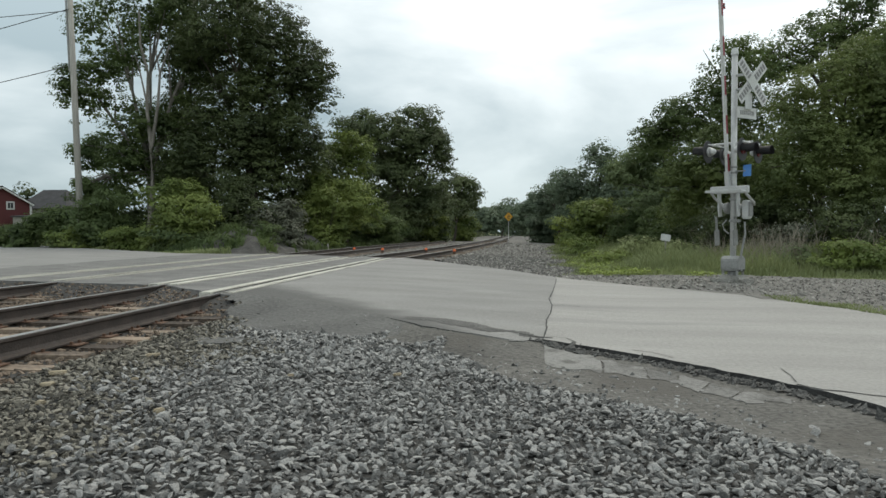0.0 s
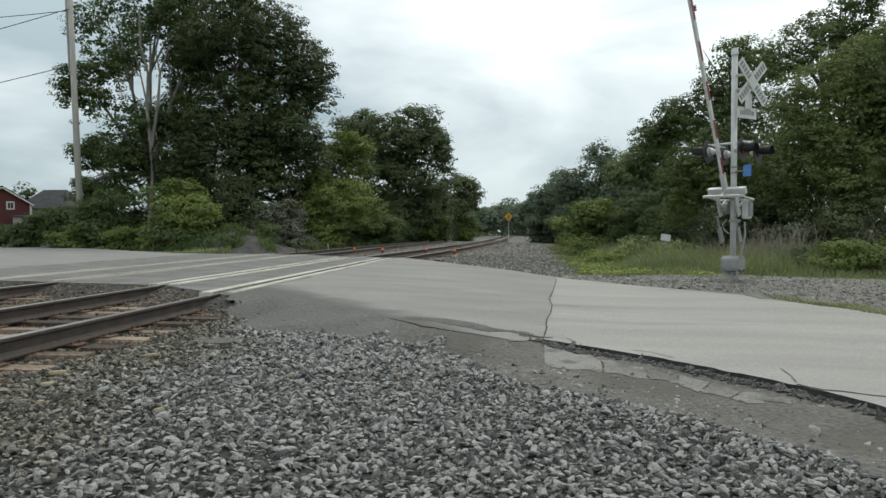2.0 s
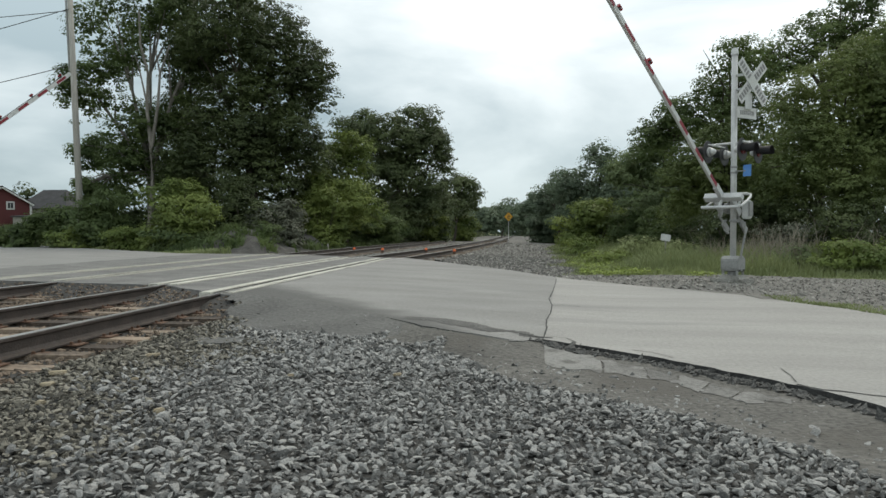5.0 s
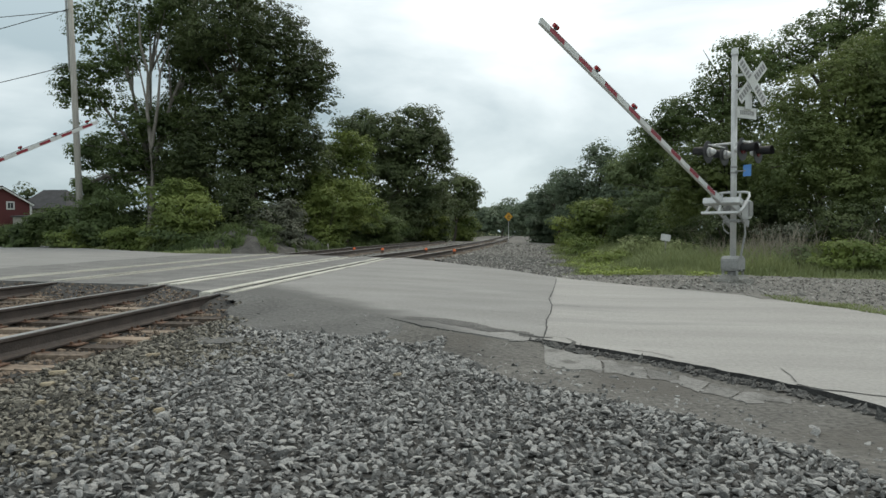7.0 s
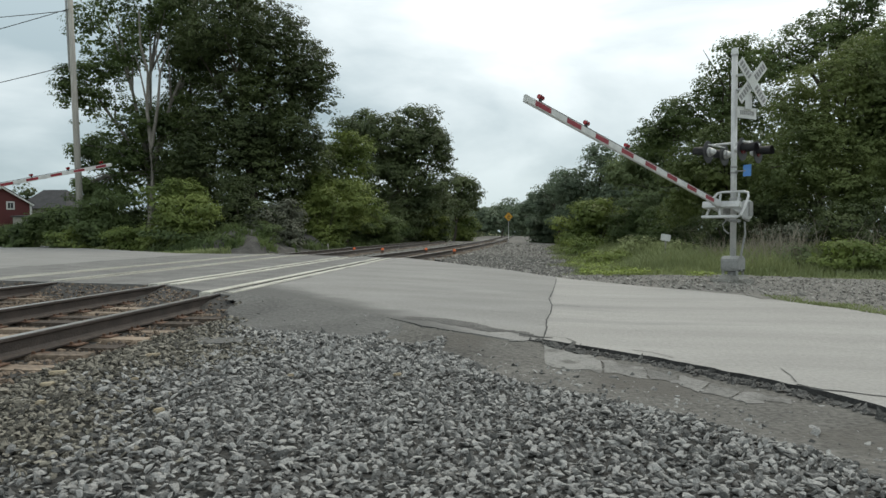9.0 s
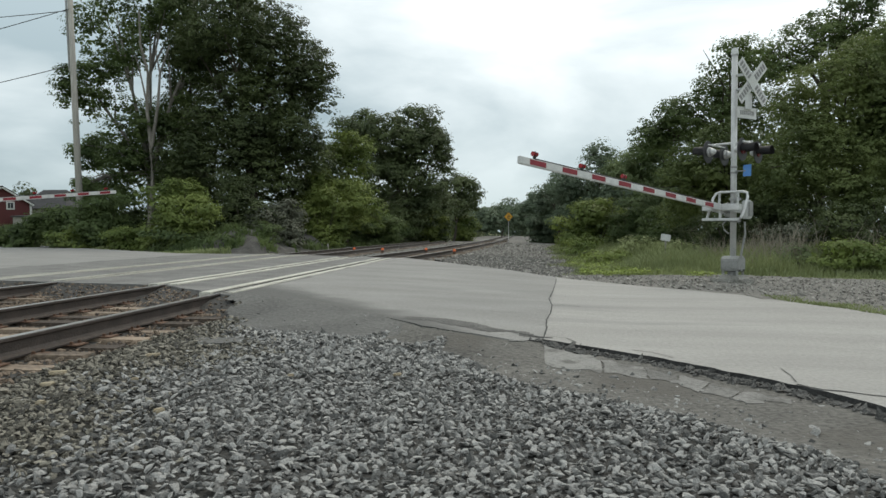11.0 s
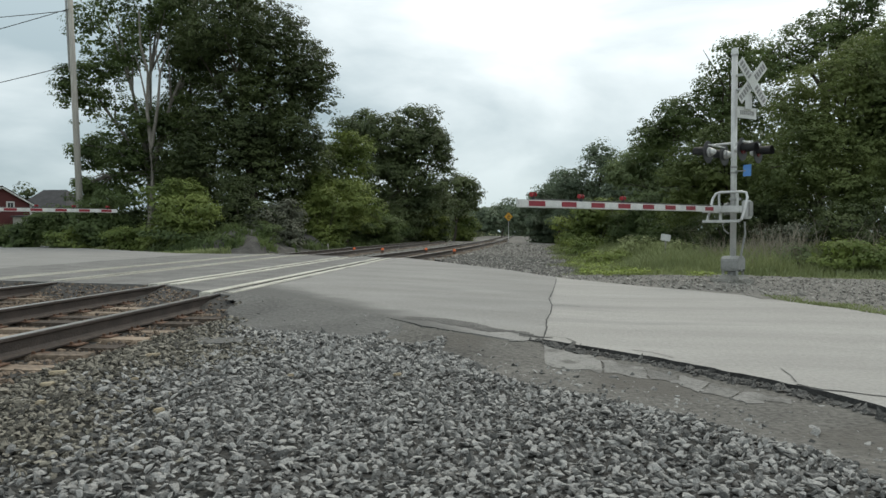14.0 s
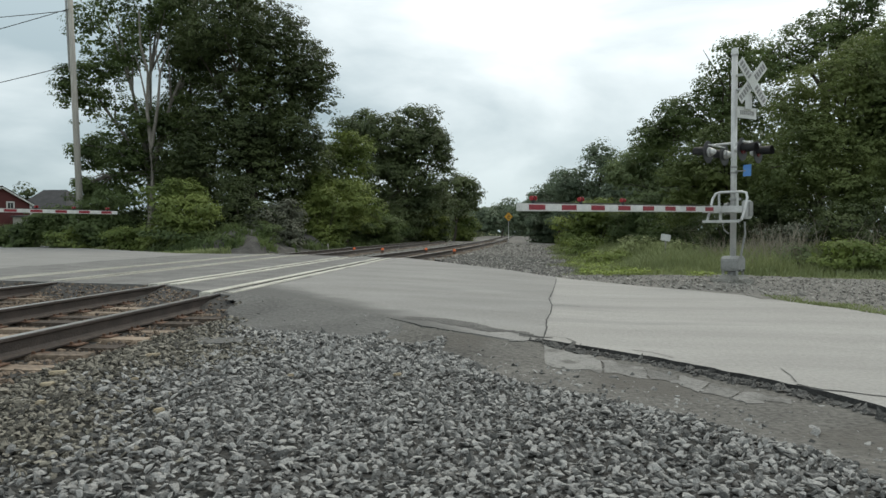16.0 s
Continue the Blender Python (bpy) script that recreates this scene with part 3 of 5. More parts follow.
def make_track(label, right, left, group, table, end):
    track = empty("railway_track", Matrix.Identity(4), label, "railway track", group)
    r, l = rail_outline()
    ys = [y for y in RAIL_Y if y <= end]
    for x in (right, left):
        v, f = sweep([(0.036, -0.003)] + r[1:] + l[:-1] + [(-0.036, -0.003)], x, ys, True, table)
        rail = raw("rail", v, f, MAT["rail"], track, "brown rusty steel rail", smooth=False)
        v, f = sweep([(-0.037, -0.006), (-0.034, -0.001), (-0.02, 0.001), (0.02, 0.001), (0.034, -0.001), (0.037, -0.006)], x, ys, False, table)
        raw("rail_head", v, f, MAT["railhead"], rail, "rail head worn to grey by wheels")
    tie_mesh = None
    mid = (right + left) / 2
    for k in range(-20, 190):
        y = 5.62 + 0.515 * k
        if 10.2 + (right < -7) * 1.0 < y < 22.3 + (right < -7) * 3.6 or y > min(88, end):
            continue
        turn = random.uniform(-1.2, 1.2)
        m = pose(mid + bend(y, table) + random.uniform(-0.05, 0.05), y + random.uniform(-0.02, 0.02), -0.262 + random.uniform(-0.008, 0.008), random.uniform(-1, 1), random.uniform(-0.3, 0.3), turn)
        if tie_mesh is None:
            bm = box(2.60, 0.225, 0.17, None, 0.012)
            for v in bm.verts:
                v.co += Vector((0.012 * noise.noise(v.co * 7), 0.01 * noise.noise(v.co * 5 + Vector((3, 0, 0))), 0))
            ob = part("tie", bm, MAT["tie"], track, "weathered brown wooden tie")
            tie_mesh = ob.data
        else:
            ob = new("tie", tie_mesh)
            ob.parent = track
        ob.matrix_basis = m
        if y < 10.9:
            for x in (right, left):
                if "plate" not in bpy.data.meshes:
                    bm = box(0.34, 0.19, 0.012, None, 0.003)
                    for sx in (-0.1, 0.1):
                        for sy in (-0.06, 0.06):
                            box(0.03, 0.02, 0.03, pose(sx, sy, 0.016), 0.004, bm)
                    pl = part("plate", bm, MAT["plate"], track)
                    pl.data.name = "plate"
                else:
                    pl = new("plate", bpy.data.meshes["plate"])
                    pl.parent = track
                pl.matrix_basis = pose(x + bend(y, table), y, -0.171)
    # pale strips and slots where the road crosses
    for i, x in enumerate((right, left)):
        g = -1 if i == 0 else 1
        y0, y1 = (9.55, 22.6) if right > -7 else (11.6, 26.2)
        if i == 1:
            y0, y1 = y0 + 1.4 * (right > -7), y1 + 0.6
        for a, b in ((g * 0.112, g * (0.27 if right > -7 else 0.19)), (-g * 0.047, -g * (0.20 if right > -7 else 0.12))):
            y = y0
            while y < y1:
                e = min(y + 2.44, y1)
                part("crossing_plank", box(abs(b - a), e - y - 0.015, 0.09, pose(x + (a + b) / 2, (y + e) / 2, -0.034 + random.uniform(-0.003, 0.003)), 0.006), MAT["panel" if right > -7 else "panel_old"], track, "pale worn plank beside the rail")
                y = e
    return track


make_track("rusty steel railway track on wooden ties, over the crossing", RAILS[0], RAILS[1], "tracks", MAIN_BEND, 190)
make_track("second rusty railway track on wooden ties, behind the first", RAILS[2], RAILS[3], "tracks", SIDE_BEND, 70)


# ---- trees ----
def leaves(points, size, rng, facing=None):
    """Folded leaf blades at points; facing gives the way their upper side looks, with some scatter."""
    n = len(points)
    c = rng.normal(size=(n, 3))
    if facing is not None:
        c = c * 0.17 + facing
    c /= np.linalg.norm(c, axis=1)[:, None]
    a = rng.normal(size=(n, 3))
    a -= (a * c).sum(1)[:, None] * c
    a /= np.linalg.norm(a, axis=1)[:, None]
    b = np.cross(c, a)
    s = (size * rng.uniform(0.6, 1.3, n))[:, None]
    v = np.empty((n, 4, 3))
    v[:, 0] = points - a * s * 0.5
    v[:, 1] = points + b * s * 0.36 + c * s * 0.1
    v[:, 2] = points + a * s * 0.5
    v[:, 3] = points - b * s * 0.36 + c * s * 0.1
    i = np.arange(n)[:, None] * 4
    return v.reshape(-1, 3), np.concatenate([i + [0, 1, 2], i + [0, 2, 3]])


def boughs(lobes, rng):
    """Each lobe of a crown broken up into flattened boughs over its surface."""
    out = []
    for x, y, z, w, h in lobes:
        if w < 1.2:
            out.append((x, y, z, w, h))
            continue
        n = 9 if w < 2.5 else 13
        d = rng.normal(size=(n, 3))
        d /= np.linalg.norm(d, axis=1)[:, None]
        d[:, 2] = np.linspace(-0.85, 0.95, n) + rng.uniform(-0.1, 0.1, n)
        flat_ = np.sqrt(np.clip(1 - d[:, 2] ** 2, 0.04, 1)) / np.hypot(d[:, 0], d[:, 1])
        d[:, 0] *= flat_
        d[:, 1] *= flat_
        k = rng.uniform(0.38, 0.60, n) * (0.9 if n == 13 else 1.0)
        r = rng.uniform(0.52, 0.70, n)
        for q, kk, rr in zip(d, k, r):
            out.append((x + q[0] * w * rr, y + q[1] * w * rr, z + q[2] * h * rr * 1.05, w * kk, h * kk * 0.72))
    return out


def crown_points(lobes, density, rng, leaf, fill):
    """Points for leaves in boughs over the lobes, with the way each faces; and points that fill the inside."""
    pts, face, core = [], [], []
    for x, y, z, w, h in boughs(lobes, rng):
        area = 4 * math.pi * ((w * w) ** 1.6 + 2 * (w * h) ** 1.6) ** (1 / 1.6) / 3 ** (1 / 1.6)
        clump = leaf * 3.0
        n = int(density * area * 0.27 / clump ** 2) + 8
        d = rng.normal(size=(n, 3))
        d[:, 2] += 0.25
        d /= np.linalg.norm(d, axis=1)[:, None]
        rad = np.array([1 + 0.36 * noise.noise(Vector(q) * 2.2 + Vector((x, y, z))) + 0.16 * noise.noise(Vector(q) * 5 + Vector((z, x, y))) for q in d])
        r = rad * rng.uniform(0.35, 1.0, n) ** 0.45
        c = np.array((x, y, z)) + d * r[:, None] * (w, w * 0.95, h)
        k = 24
        o = rng.normal(size=(n, k, 3))
        o /= np.linalg.norm(o, axis=2)[:, :, None]
        o *= rng.uniform(0.25, 1.0, (n, k, 1)) ** 0.5
        o[:, :, 2] = np.where(o[:, :, 2] < 0, o[:, :, 2] * 0.5, o[:, :, 2])
        big = rng.uniform(0.6, 1.45, (n, 1, 1)) * clump
        pts.append((c[:, None] + o * big * (1, 1, 0.6)).reshape(-1, 3))
        out = o * 0.7 + d[:, None] * 0.55 + np.array((0, 0, 0.5))
        face.append(out.reshape(-1, 3))
    for x, y, z, w, h in lobes:
        m = int(fill * 2.2 * w * h / leaf ** 2 * 0.42) + 4
        q = rng.normal(size=(m, 3))
        q /= np.linalg.norm(q, axis=1)[:, None]
        core.append(np.array((x, y, z)) + q * rng.uniform(0, 0.72, (m, 1)) ** 0.45 * (w, w * 0.95, h) * 0.82)
    return np.concatenate(pts), np.concatenate(face), np.concatenate(core)


def crown(name, lobes, density, mat, parent, label="", fill=1.0):
    rng = np.random.default_rng(int(abs(lobes[0][0] * 100) + lobes[0][1] * 10))
    dist = math.hypot(lobes[0][0], lobes[0][1])
    leaf = max(0.082, dist * 0.0029)
    p, face, core = crown_points(lobes, density, rng, leaf, fill)
    keep = p[:, 2] > -0.5
    v, f = leaves(p[keep], leaf * 1.2, rng, face[keep])
    core = core[core[:, 2] > -0.3]
    v2, f2 = leaves(core, leaf * 2.0, rng)
    return raw(name, np.concatenate([v, v2]), np.concatenate([f, f2 + len(v)]), mat, parent, label)


def limb(points, r0, r1, bm):
    n = len(points)
    return tube(points, [r0 + (r1 - r0) * (i / (n - 1)) ** 0.8 for i in range(n)], 8, bm)


def tree(name, label, mat, density, base, lobes, bark="bark", limbs=(), fill=1.0):
    bx, by = base
    bz = land_z(bx, by) - 0.1
    t = empty(name, Matrix.Identity(4), label, "tree", "trees beside the railway")
    rng = random.Random(int(bx * 10 + by))
    low = min(l[2] - l[4] for l in lobes)
    top = max(lobes, key=lambda l: l[2])
    size = top[2] + top[4]
    fork = Vector((bx + (top[0] - bx) * 0.3, by + (top[1] - by) * 0.3, max(low, size * 0.25)))
    trunk = part("trunk", limb([(bx, by, bz), Vector((bx, by, bz)).lerp(fork, 0.5) + Vector((0.1, 0, 0)), fork], 0.016 * size + 0.06, 0.012 * size + 0.03, None), MAT[bark], t)
    for l in lobes:
        end = Vector((l[0], l[1], l[2] + l[4] * 0.4))
        half = fork.lerp(end, 0.5) + Vector((rng.uniform(-.3, .3), rng.uniform(-.3, .3), 0.3))
        part("limb", limb([fork, half, end], 0.008 * size + 0.03, 0.02, None), MAT[bark], trunk)
        for k in range(4):
            tip = Vector((l[0] + rng.uniform(-.8, .8) * l[3], l[1] + rng.uniform(-.8, .8) * l[3], l[2] + rng.uniform(-.3, .8) * l[4]))
            part("branch", limb([half, half.lerp(tip, 0.5) + Vector((0, 0, 0.15)), tip], 0.004 * size + 0.015, 0.01, None), MAT[bark], trunk)
    for path, r in limbs:
        part("limb", limb([Vector(p) for p in path], r, r * 0.4, None), MAT[bark], trunk)
    crown("crown", lobes, density, mat, t, "", fill)
    return t


def bush(name, label, mat, density, lobes):
    b = empty(name, Matrix.Identity(4), label, "bush", "bushes beside the railway")
    rng = random.Random(int(lobes[0][0] * 10))
    grown = []
    for x, y, z, w, h in lobes:
        g = land_z(x, y) - 0.1
        for k in range(6):
            tip = Vector((x + rng.uniform(-.7, .7) * w, y + rng.uniform(-.7, .7) * w, z + rng.uniform(-.2, .7) * h))
            stem = limb([(x + rng.uniform(-.2, .2), y + rng.uniform(-.2, .2), g), Vector((x, y, g)).lerp(tip, 0.6), tip], 0.03, 0.008, None)
            part("stem", stem, MAT["bark"], b)
        grown.append((x, y, z, w, h))
        if z - h > g + 0.2:
            grown.append((x, y, (z - h * 0.4 + g) / 2, w * 0.9, (z - g) / 2))
    crown("crown", grown, density, mat, b)
    return b


tree("birch", "tall pale-trunked tree with airy green leaves beside the road", MAT["leaf_mid"], 0.95, (-24.3, 47.6), [(-26.1, 46.8, 13.6, 3.20, 3.77), (-24.4, 48.0, 16.5, 2.69, 3.08), (-28.2, 46.6, 10.1, 2.07, 1.88), (-25.4, 47.9, 7.8, 3.27, 2.69), (-25.6, 47.8, 4.3, 3.65, 2.88), (-28.3, 47.6, 6.2, 1.54, 1.35), (-21.8, 48.2, 8.2, 2.3, 2.4), (-22.0, 48.0, 4.9, 2.2, 2.0), (-20.8, 47.6, 12.6, 1.9, 2.2), (-27.6, 45.6, 3.5, 1.25, 0.9)], "bark_pale", [([(-23.44, 45.62, 0.31), (-23.12, 45.65, 3.78), (-23.24, 45.64, 6.70), (-23.44, 45.62, 8.69), (-23.34, 45.63, 11.05), (-23.83, 45.59, 12.86), (-23.89, 45.58, 15.03)], 0.17), ([(-23.17, 45.65, 6.33), (-22.75, 45.69, 8.88), (-22.58, 45.70, 11.05), (-21.95, 45.76, 12.86)], 0.13), ([(-23.47, 45.62, 9.24), (-23.85, 45.59, 11.05), (-24.27, 45.55, 12.68)], 0.07), ([(-22.58, 45.70, 11.05), (-22.82, 45.68, 12.32), (-22.74, 45.69, 13.59)], 0.06)], 0.45)
tree("maple", "tall dense dark green maple behind roadside bushes", MAT["leaf_dark"], 1.1, (-16.4, 46.2), [(-17.4, 45.6, 14.1, 3.98, 3.98), (-14.9, 45.8, 11.6, 3.43, 3.43), (-17.1, 46.6, 8.2, 4.43, 3.69), (-18.9, 46.5, 4.9, 4.06, 3.69), (-14.6, 45.9, 5.9, 3.62, 3.62), (-12.9, 46.0, 10.2, 1.88, 2.17), (-13.7, 47.5, 4.6, 2.4, 2.6), (-20.2, 47.3, 12.1, 2.26, 3.02)], fill=0.75)
tree("tree", "dark tree between the birch and the maple", MAT["leaf_dark"], 0.9, (-23.1, 51.1), [(-23.1, 51.1, 8.2, 2.24, 3.67), (-23.7, 51.0, 4.1, 2.45, 2.85), (-23.2, 51.1, 12.8, 1.71, 3.06), (-23.0, 51.1, 16.6, 1.55, 2.04)], fill=0.8)
tree("tree", "light green young tree beside the railway", MAT["leaf_light"], 1.0, (-11.41, 49.72), [(-11.2, 50.5, 6.4, 1.8, 1.7), (-12.09, 51.08, 5.20, 2.20, 2.40), (-10.85, 48.93, 2.72, 2.10, 1.91), (-12.88, 47.57, 2.15, 2.24, 1.68), (-10.17, 51.30, 1.81, 2.00, 1.40)], fill=0.45)
tree("tree", "broad dark green tree beside the railway", MAT["leaf_deep"], 1.1, (-10.30, 69.97), [(-11.00, 69.50, 8.40, 4.59, 4.05), (-8.89, 69.61, 10.27, 3.24, 2.97), (-9.95, 69.61, 4.66, 4.59, 4.05), (-14.74, 71.49, 10.27, 2.78, 2.78), (-6.67, 69.85, 8.40, 1.46, 2.43)], fill=0.8)
tree("tree", "dark green tree beside the distant track", MAT["leaf_deep"], 1.0, (-6.5, 81.1), [(-6.9, 81.7, 4.7, 3.28, 2.84), (-5.2, 83.9, 4.8, 1.81, 2.58), (-8.1, 77.6, 2.7, 3.00, 1.80)], fill=0.8)
tree("tree", "large leafy olive-green tree at the edge of the wood", MAT["leaf_olive"], 1.25, (11.3, 26.8), [(11.3, 26.2, 4.7, 2.12, 2.12), (14.3, 30.0, 6.9, 2.0, 1.6), (13.6, 27.0, 4.2, 2.2, 2.2), (13.8, 26.8, 7.2, 1.5, 1.3), (12.6, 26.6, 6.0, 1.6, 1.6), (10.0, 26.0, 3.0, 1.92, 1.83), (11.7, 25.2, 2.3, 1.85, 1.66), (10.2, 28.1, 5.2, 1.14, 1.25)], fill=1.7)
tree("tree", "slender tree with sparse leaves at the wood's edge", MAT["leaf_mid"], 0.7, (9.2, 32.3), [(7.2, 32.2, 5.5, 1.35, 1.3), (6.3, 33.0, 4.8, 1.25, 1.0), (9.1, 32.0, 7.7, 1.79, 1.43), (8.4, 31.9, 5.8, 1.79, 1.31), (10.4, 33.1, 6.2, 1.48, 1.48)], fill=0.7)
tree("tree", "tall tree with a thin crown behind the wood's edge", MAT["leaf_mid"], 0.75, (14.8, 37.5), [(13.2, 37.5, 9.0, 1.5, 1.2), (17.2, 38.5, 9.2, 2.2, 1.6), (14.6, 37.5, 9.9, 1.80, 1.52), (16.3, 37.7, 11.3, 1.94, 1.66)], fill=0.45)
tree("tree", "dense green tree overhanging the grass", MAT["leaf_olive"], 1.15, (8.8, 29.9), [(8.3, 29.9, 3.5, 2.12, 1.67), (9.3, 29.0, 2.4, 1.94, 1.72), (7.2, 30.8, 2.5, 1.62, 1.50)], fill=1.5)
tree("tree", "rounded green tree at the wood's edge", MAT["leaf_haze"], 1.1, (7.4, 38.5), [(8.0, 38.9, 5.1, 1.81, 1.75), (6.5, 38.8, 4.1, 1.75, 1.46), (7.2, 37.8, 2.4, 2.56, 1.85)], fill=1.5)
tree("tree", "rounded green tree at the wood's edge", MAT["leaf_far_haze"], 1.1, (5.9, 50.1), [(6.1, 50.8, 4.9, 1.92, 1.92), (4.8, 50.7, 3.4, 1.92, 1.73), (6.8, 48.8, 2.5, 2.22, 1.85)], fill=1.2)
tree("tree", "green tree beside the distant track", MAT["leaf_far_haze"], 1.0, (4.5, 73.4), [(5.2, 72.8, 5.0, 1.94, 2.22), (3.8, 76.7, 3.5, 1.87, 2.22), (5.6, 70.8, 2.5, 2.15, 1.88)], fill=0.8)
tree("tree", "hazy tree beside the distant track", MAT["leaf_far_haze"], 1.0, (3.8, 124.9), [(3.6, 118.8, 4.4, 2.54, 2.90), (1.5, 130.7, 3.4, 2.80, 2.50)], fill=0.45)
tree("tree", "hazy tree where the track bends away", MAT["leaf_far_haze"], 1.0, (-2.2, 147.1), [(-2.3, 150.4, 3.5, 3.69, 2.54), (-0.0, 160.7, 4.6, 3.69, 3.08), (-5.0, 130.1, 2.7, 2.50, 2.20)], fill=0.45)
bush("bush", "bright yellow-green bush on the roadside bank", MAT["leaf_light"], 1.2, [(-17.9, 37.5, 2.2, 2.04, 1.44), (-16.4, 36.6, 1.6, 1.46, 1.02)])
bush("bush", "green bush on the roadside bank", MAT["leaf_mid"], 1.1, [(-26.8, 41.7, 1.5, 1.69, 0.88), (-28.5, 41.5, 0.9, 1.35, 0.61)])
bush("bush", "low bush on the roadside bank", MAT["leaf_mid"], 1.1, [(-31.2, 43.3, 0.7, 1.42, 0.46)])
bush("bush", "green bush below the utility pole", MAT["leaf_mid"], 1.1, [(-23.5, 41.0, 2.0, 1.82, 1.39), (-23.9, 40.0, 1.3, 1.62, 0.97)])
bush("bush", "dark green bush on the bank", MAT["leaf_dark"], 1.1, [(-15.9, 40.7, 3.0, 1.36, 1.45), (-14.2, 38.9, 1.6, 1.69, 1.23)])
bush("bush", "yellow-green bush leaning over the railway bank", MAT["leaf_light"], 1.0, [(-11.9, 46.0, 2.4, 1.5, 1.5), (-11.6, 47.5, 1.5, 1.3, 1.0), (-12.3, 47.5, 4.0, 1.3, 1.2)])
bush("bush", "scrubby grey-green bush on the railway bank", MAT["leaf_grey"], 1.0, [(-12.6, 40.5, 1.75, 1.4, 0.85), (-13.0, 38.2, 1.65, 1.1, 0.55), (-11.9, 38.6, 1.0, 0.8, 0.45)])
bush("bush", "green bush on the railway bank", MAT["leaf_mid"], 1.0, [(-12.07, 50.83, 1.26, 2.18, 1.00), (-10.35, 56.81, 1.37, 1.99, 0.98)])
bush("bush", "bush with pale drooping leaves beside the track", MAT["leaf_light"], 1.0, [(-7.68, 74.04, 1.88, 2.17, 1.03), (-5.52, 83.88, 1.76, 1.94, 0.90)])
bush("bush", "bright green spreading bush at the wood's edge", MAT["leaf_light"], 1.15, [(3.8, 40.5, 1.5, 1.54, 0.92), (4.7, 40.6, 1.9, 1.38, 0.80)])
bush("bush", "green undergrowth at the wood's edge", MAT["leaf_mid"], 0.8, [(7.0, 33.8, 1.1, 1.78, 1.02), (6.0, 38.7, 1.1, 1.46, 0.94)])
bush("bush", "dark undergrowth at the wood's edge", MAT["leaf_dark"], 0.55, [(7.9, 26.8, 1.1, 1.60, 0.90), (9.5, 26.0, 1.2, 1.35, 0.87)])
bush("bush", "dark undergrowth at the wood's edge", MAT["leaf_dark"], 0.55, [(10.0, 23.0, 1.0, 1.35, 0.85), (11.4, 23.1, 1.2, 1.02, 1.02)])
bush("bush", "low leafy growth along the far road edge", MAT["leaf_light"], 1.0, [(-24.3, 39.9, 0.7, 1.62, 0.48), (-20.5, 38.3, 0.6, 1.54, 0.46)])
bush("bush", "low leafy growth along the far road edge", MAT["leaf_mid"], 1.0, [(-17.3, 36.5, 0.5, 1.75, 0.41), (-15.2, 35.8, 0.4, 1.14, 0.40)])
bush("bush", "low weeds between bare patches of the bank", MAT["leaf_mid"], 0.9, [(-13.6, 34.9, 0.35, 0.8, 0.30), (-12.2, 36.0, 0.9, 0.7, 0.3)])
bush("bush", "dry grey brush before the dark undergrowth", MAT["leaf_grey"], 0.8, [(8.7, 23.9, 0.8, 0.88, 0.32), (9.7, 23.5, 0.9, 0.87, 0.35)])
bush("bush", "low green growth on the railway bank", MAT["leaf_mid"], 1.0, [(-12.69, 50.26, 0.43, 1.77, 0.51), (-11.47, 57.71, 0.55, 2.03, 0.54), (-10.25, 67.71, 0.80, 2.10, 0.52)])
bush("weed_clump", "leafy green weeds at the edge of the grass", MAT["leaf_light"], 1.0, [(8.9, 20.4, 0.2, 1.20, 0.39), (9.7, 20.0, 0.2, 0.73, 0.41)])
bush("weed_clump", "leafy green weeds behind the gravel", MAT["leaf_haze"], 1.0, [(8.0, 21.8, 0.1, 0.89, 0.32)])
bush("weed_clump", "tall green weeds in the grass", MAT["blade"], 1.0, [(4.7, 27.6, 0.3, 1.04, 0.33), (6.1, 26.7, 0.2, 0.90, 0.32)])
bush("weed_clump", "bright green low weeds beside the gravel", MAT["leaf_light"], 1.0, [(3.3, 34.5, 0.3, 1.05, 0.26), (3.2, 25.4, 0.0, 0.77, 0.13)])
bush("tree", "dark tree behind the houses", MAT["leaf_dark"], 1.0, [(-64.2, 92.0, 5.9, 0.95, 1.45)])
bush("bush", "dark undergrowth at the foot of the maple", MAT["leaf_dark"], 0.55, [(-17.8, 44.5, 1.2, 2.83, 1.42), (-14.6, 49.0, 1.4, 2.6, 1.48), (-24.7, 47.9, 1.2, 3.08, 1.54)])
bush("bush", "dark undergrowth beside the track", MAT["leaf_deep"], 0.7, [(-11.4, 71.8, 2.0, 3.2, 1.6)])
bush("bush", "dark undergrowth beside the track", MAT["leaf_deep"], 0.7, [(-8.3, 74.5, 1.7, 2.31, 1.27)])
bush("bush", "hazy green undergrowth beside the distant track", MAT["leaf_far_haze"], 0.9, [(3.6, 80.7, 1.5, 1.85, 1.35), (5.0, 79.5, 1.9, 1.7, 1.5)])


# ---- crossing signals with gates ----
HEADING = 230.32
ARM = 7.1


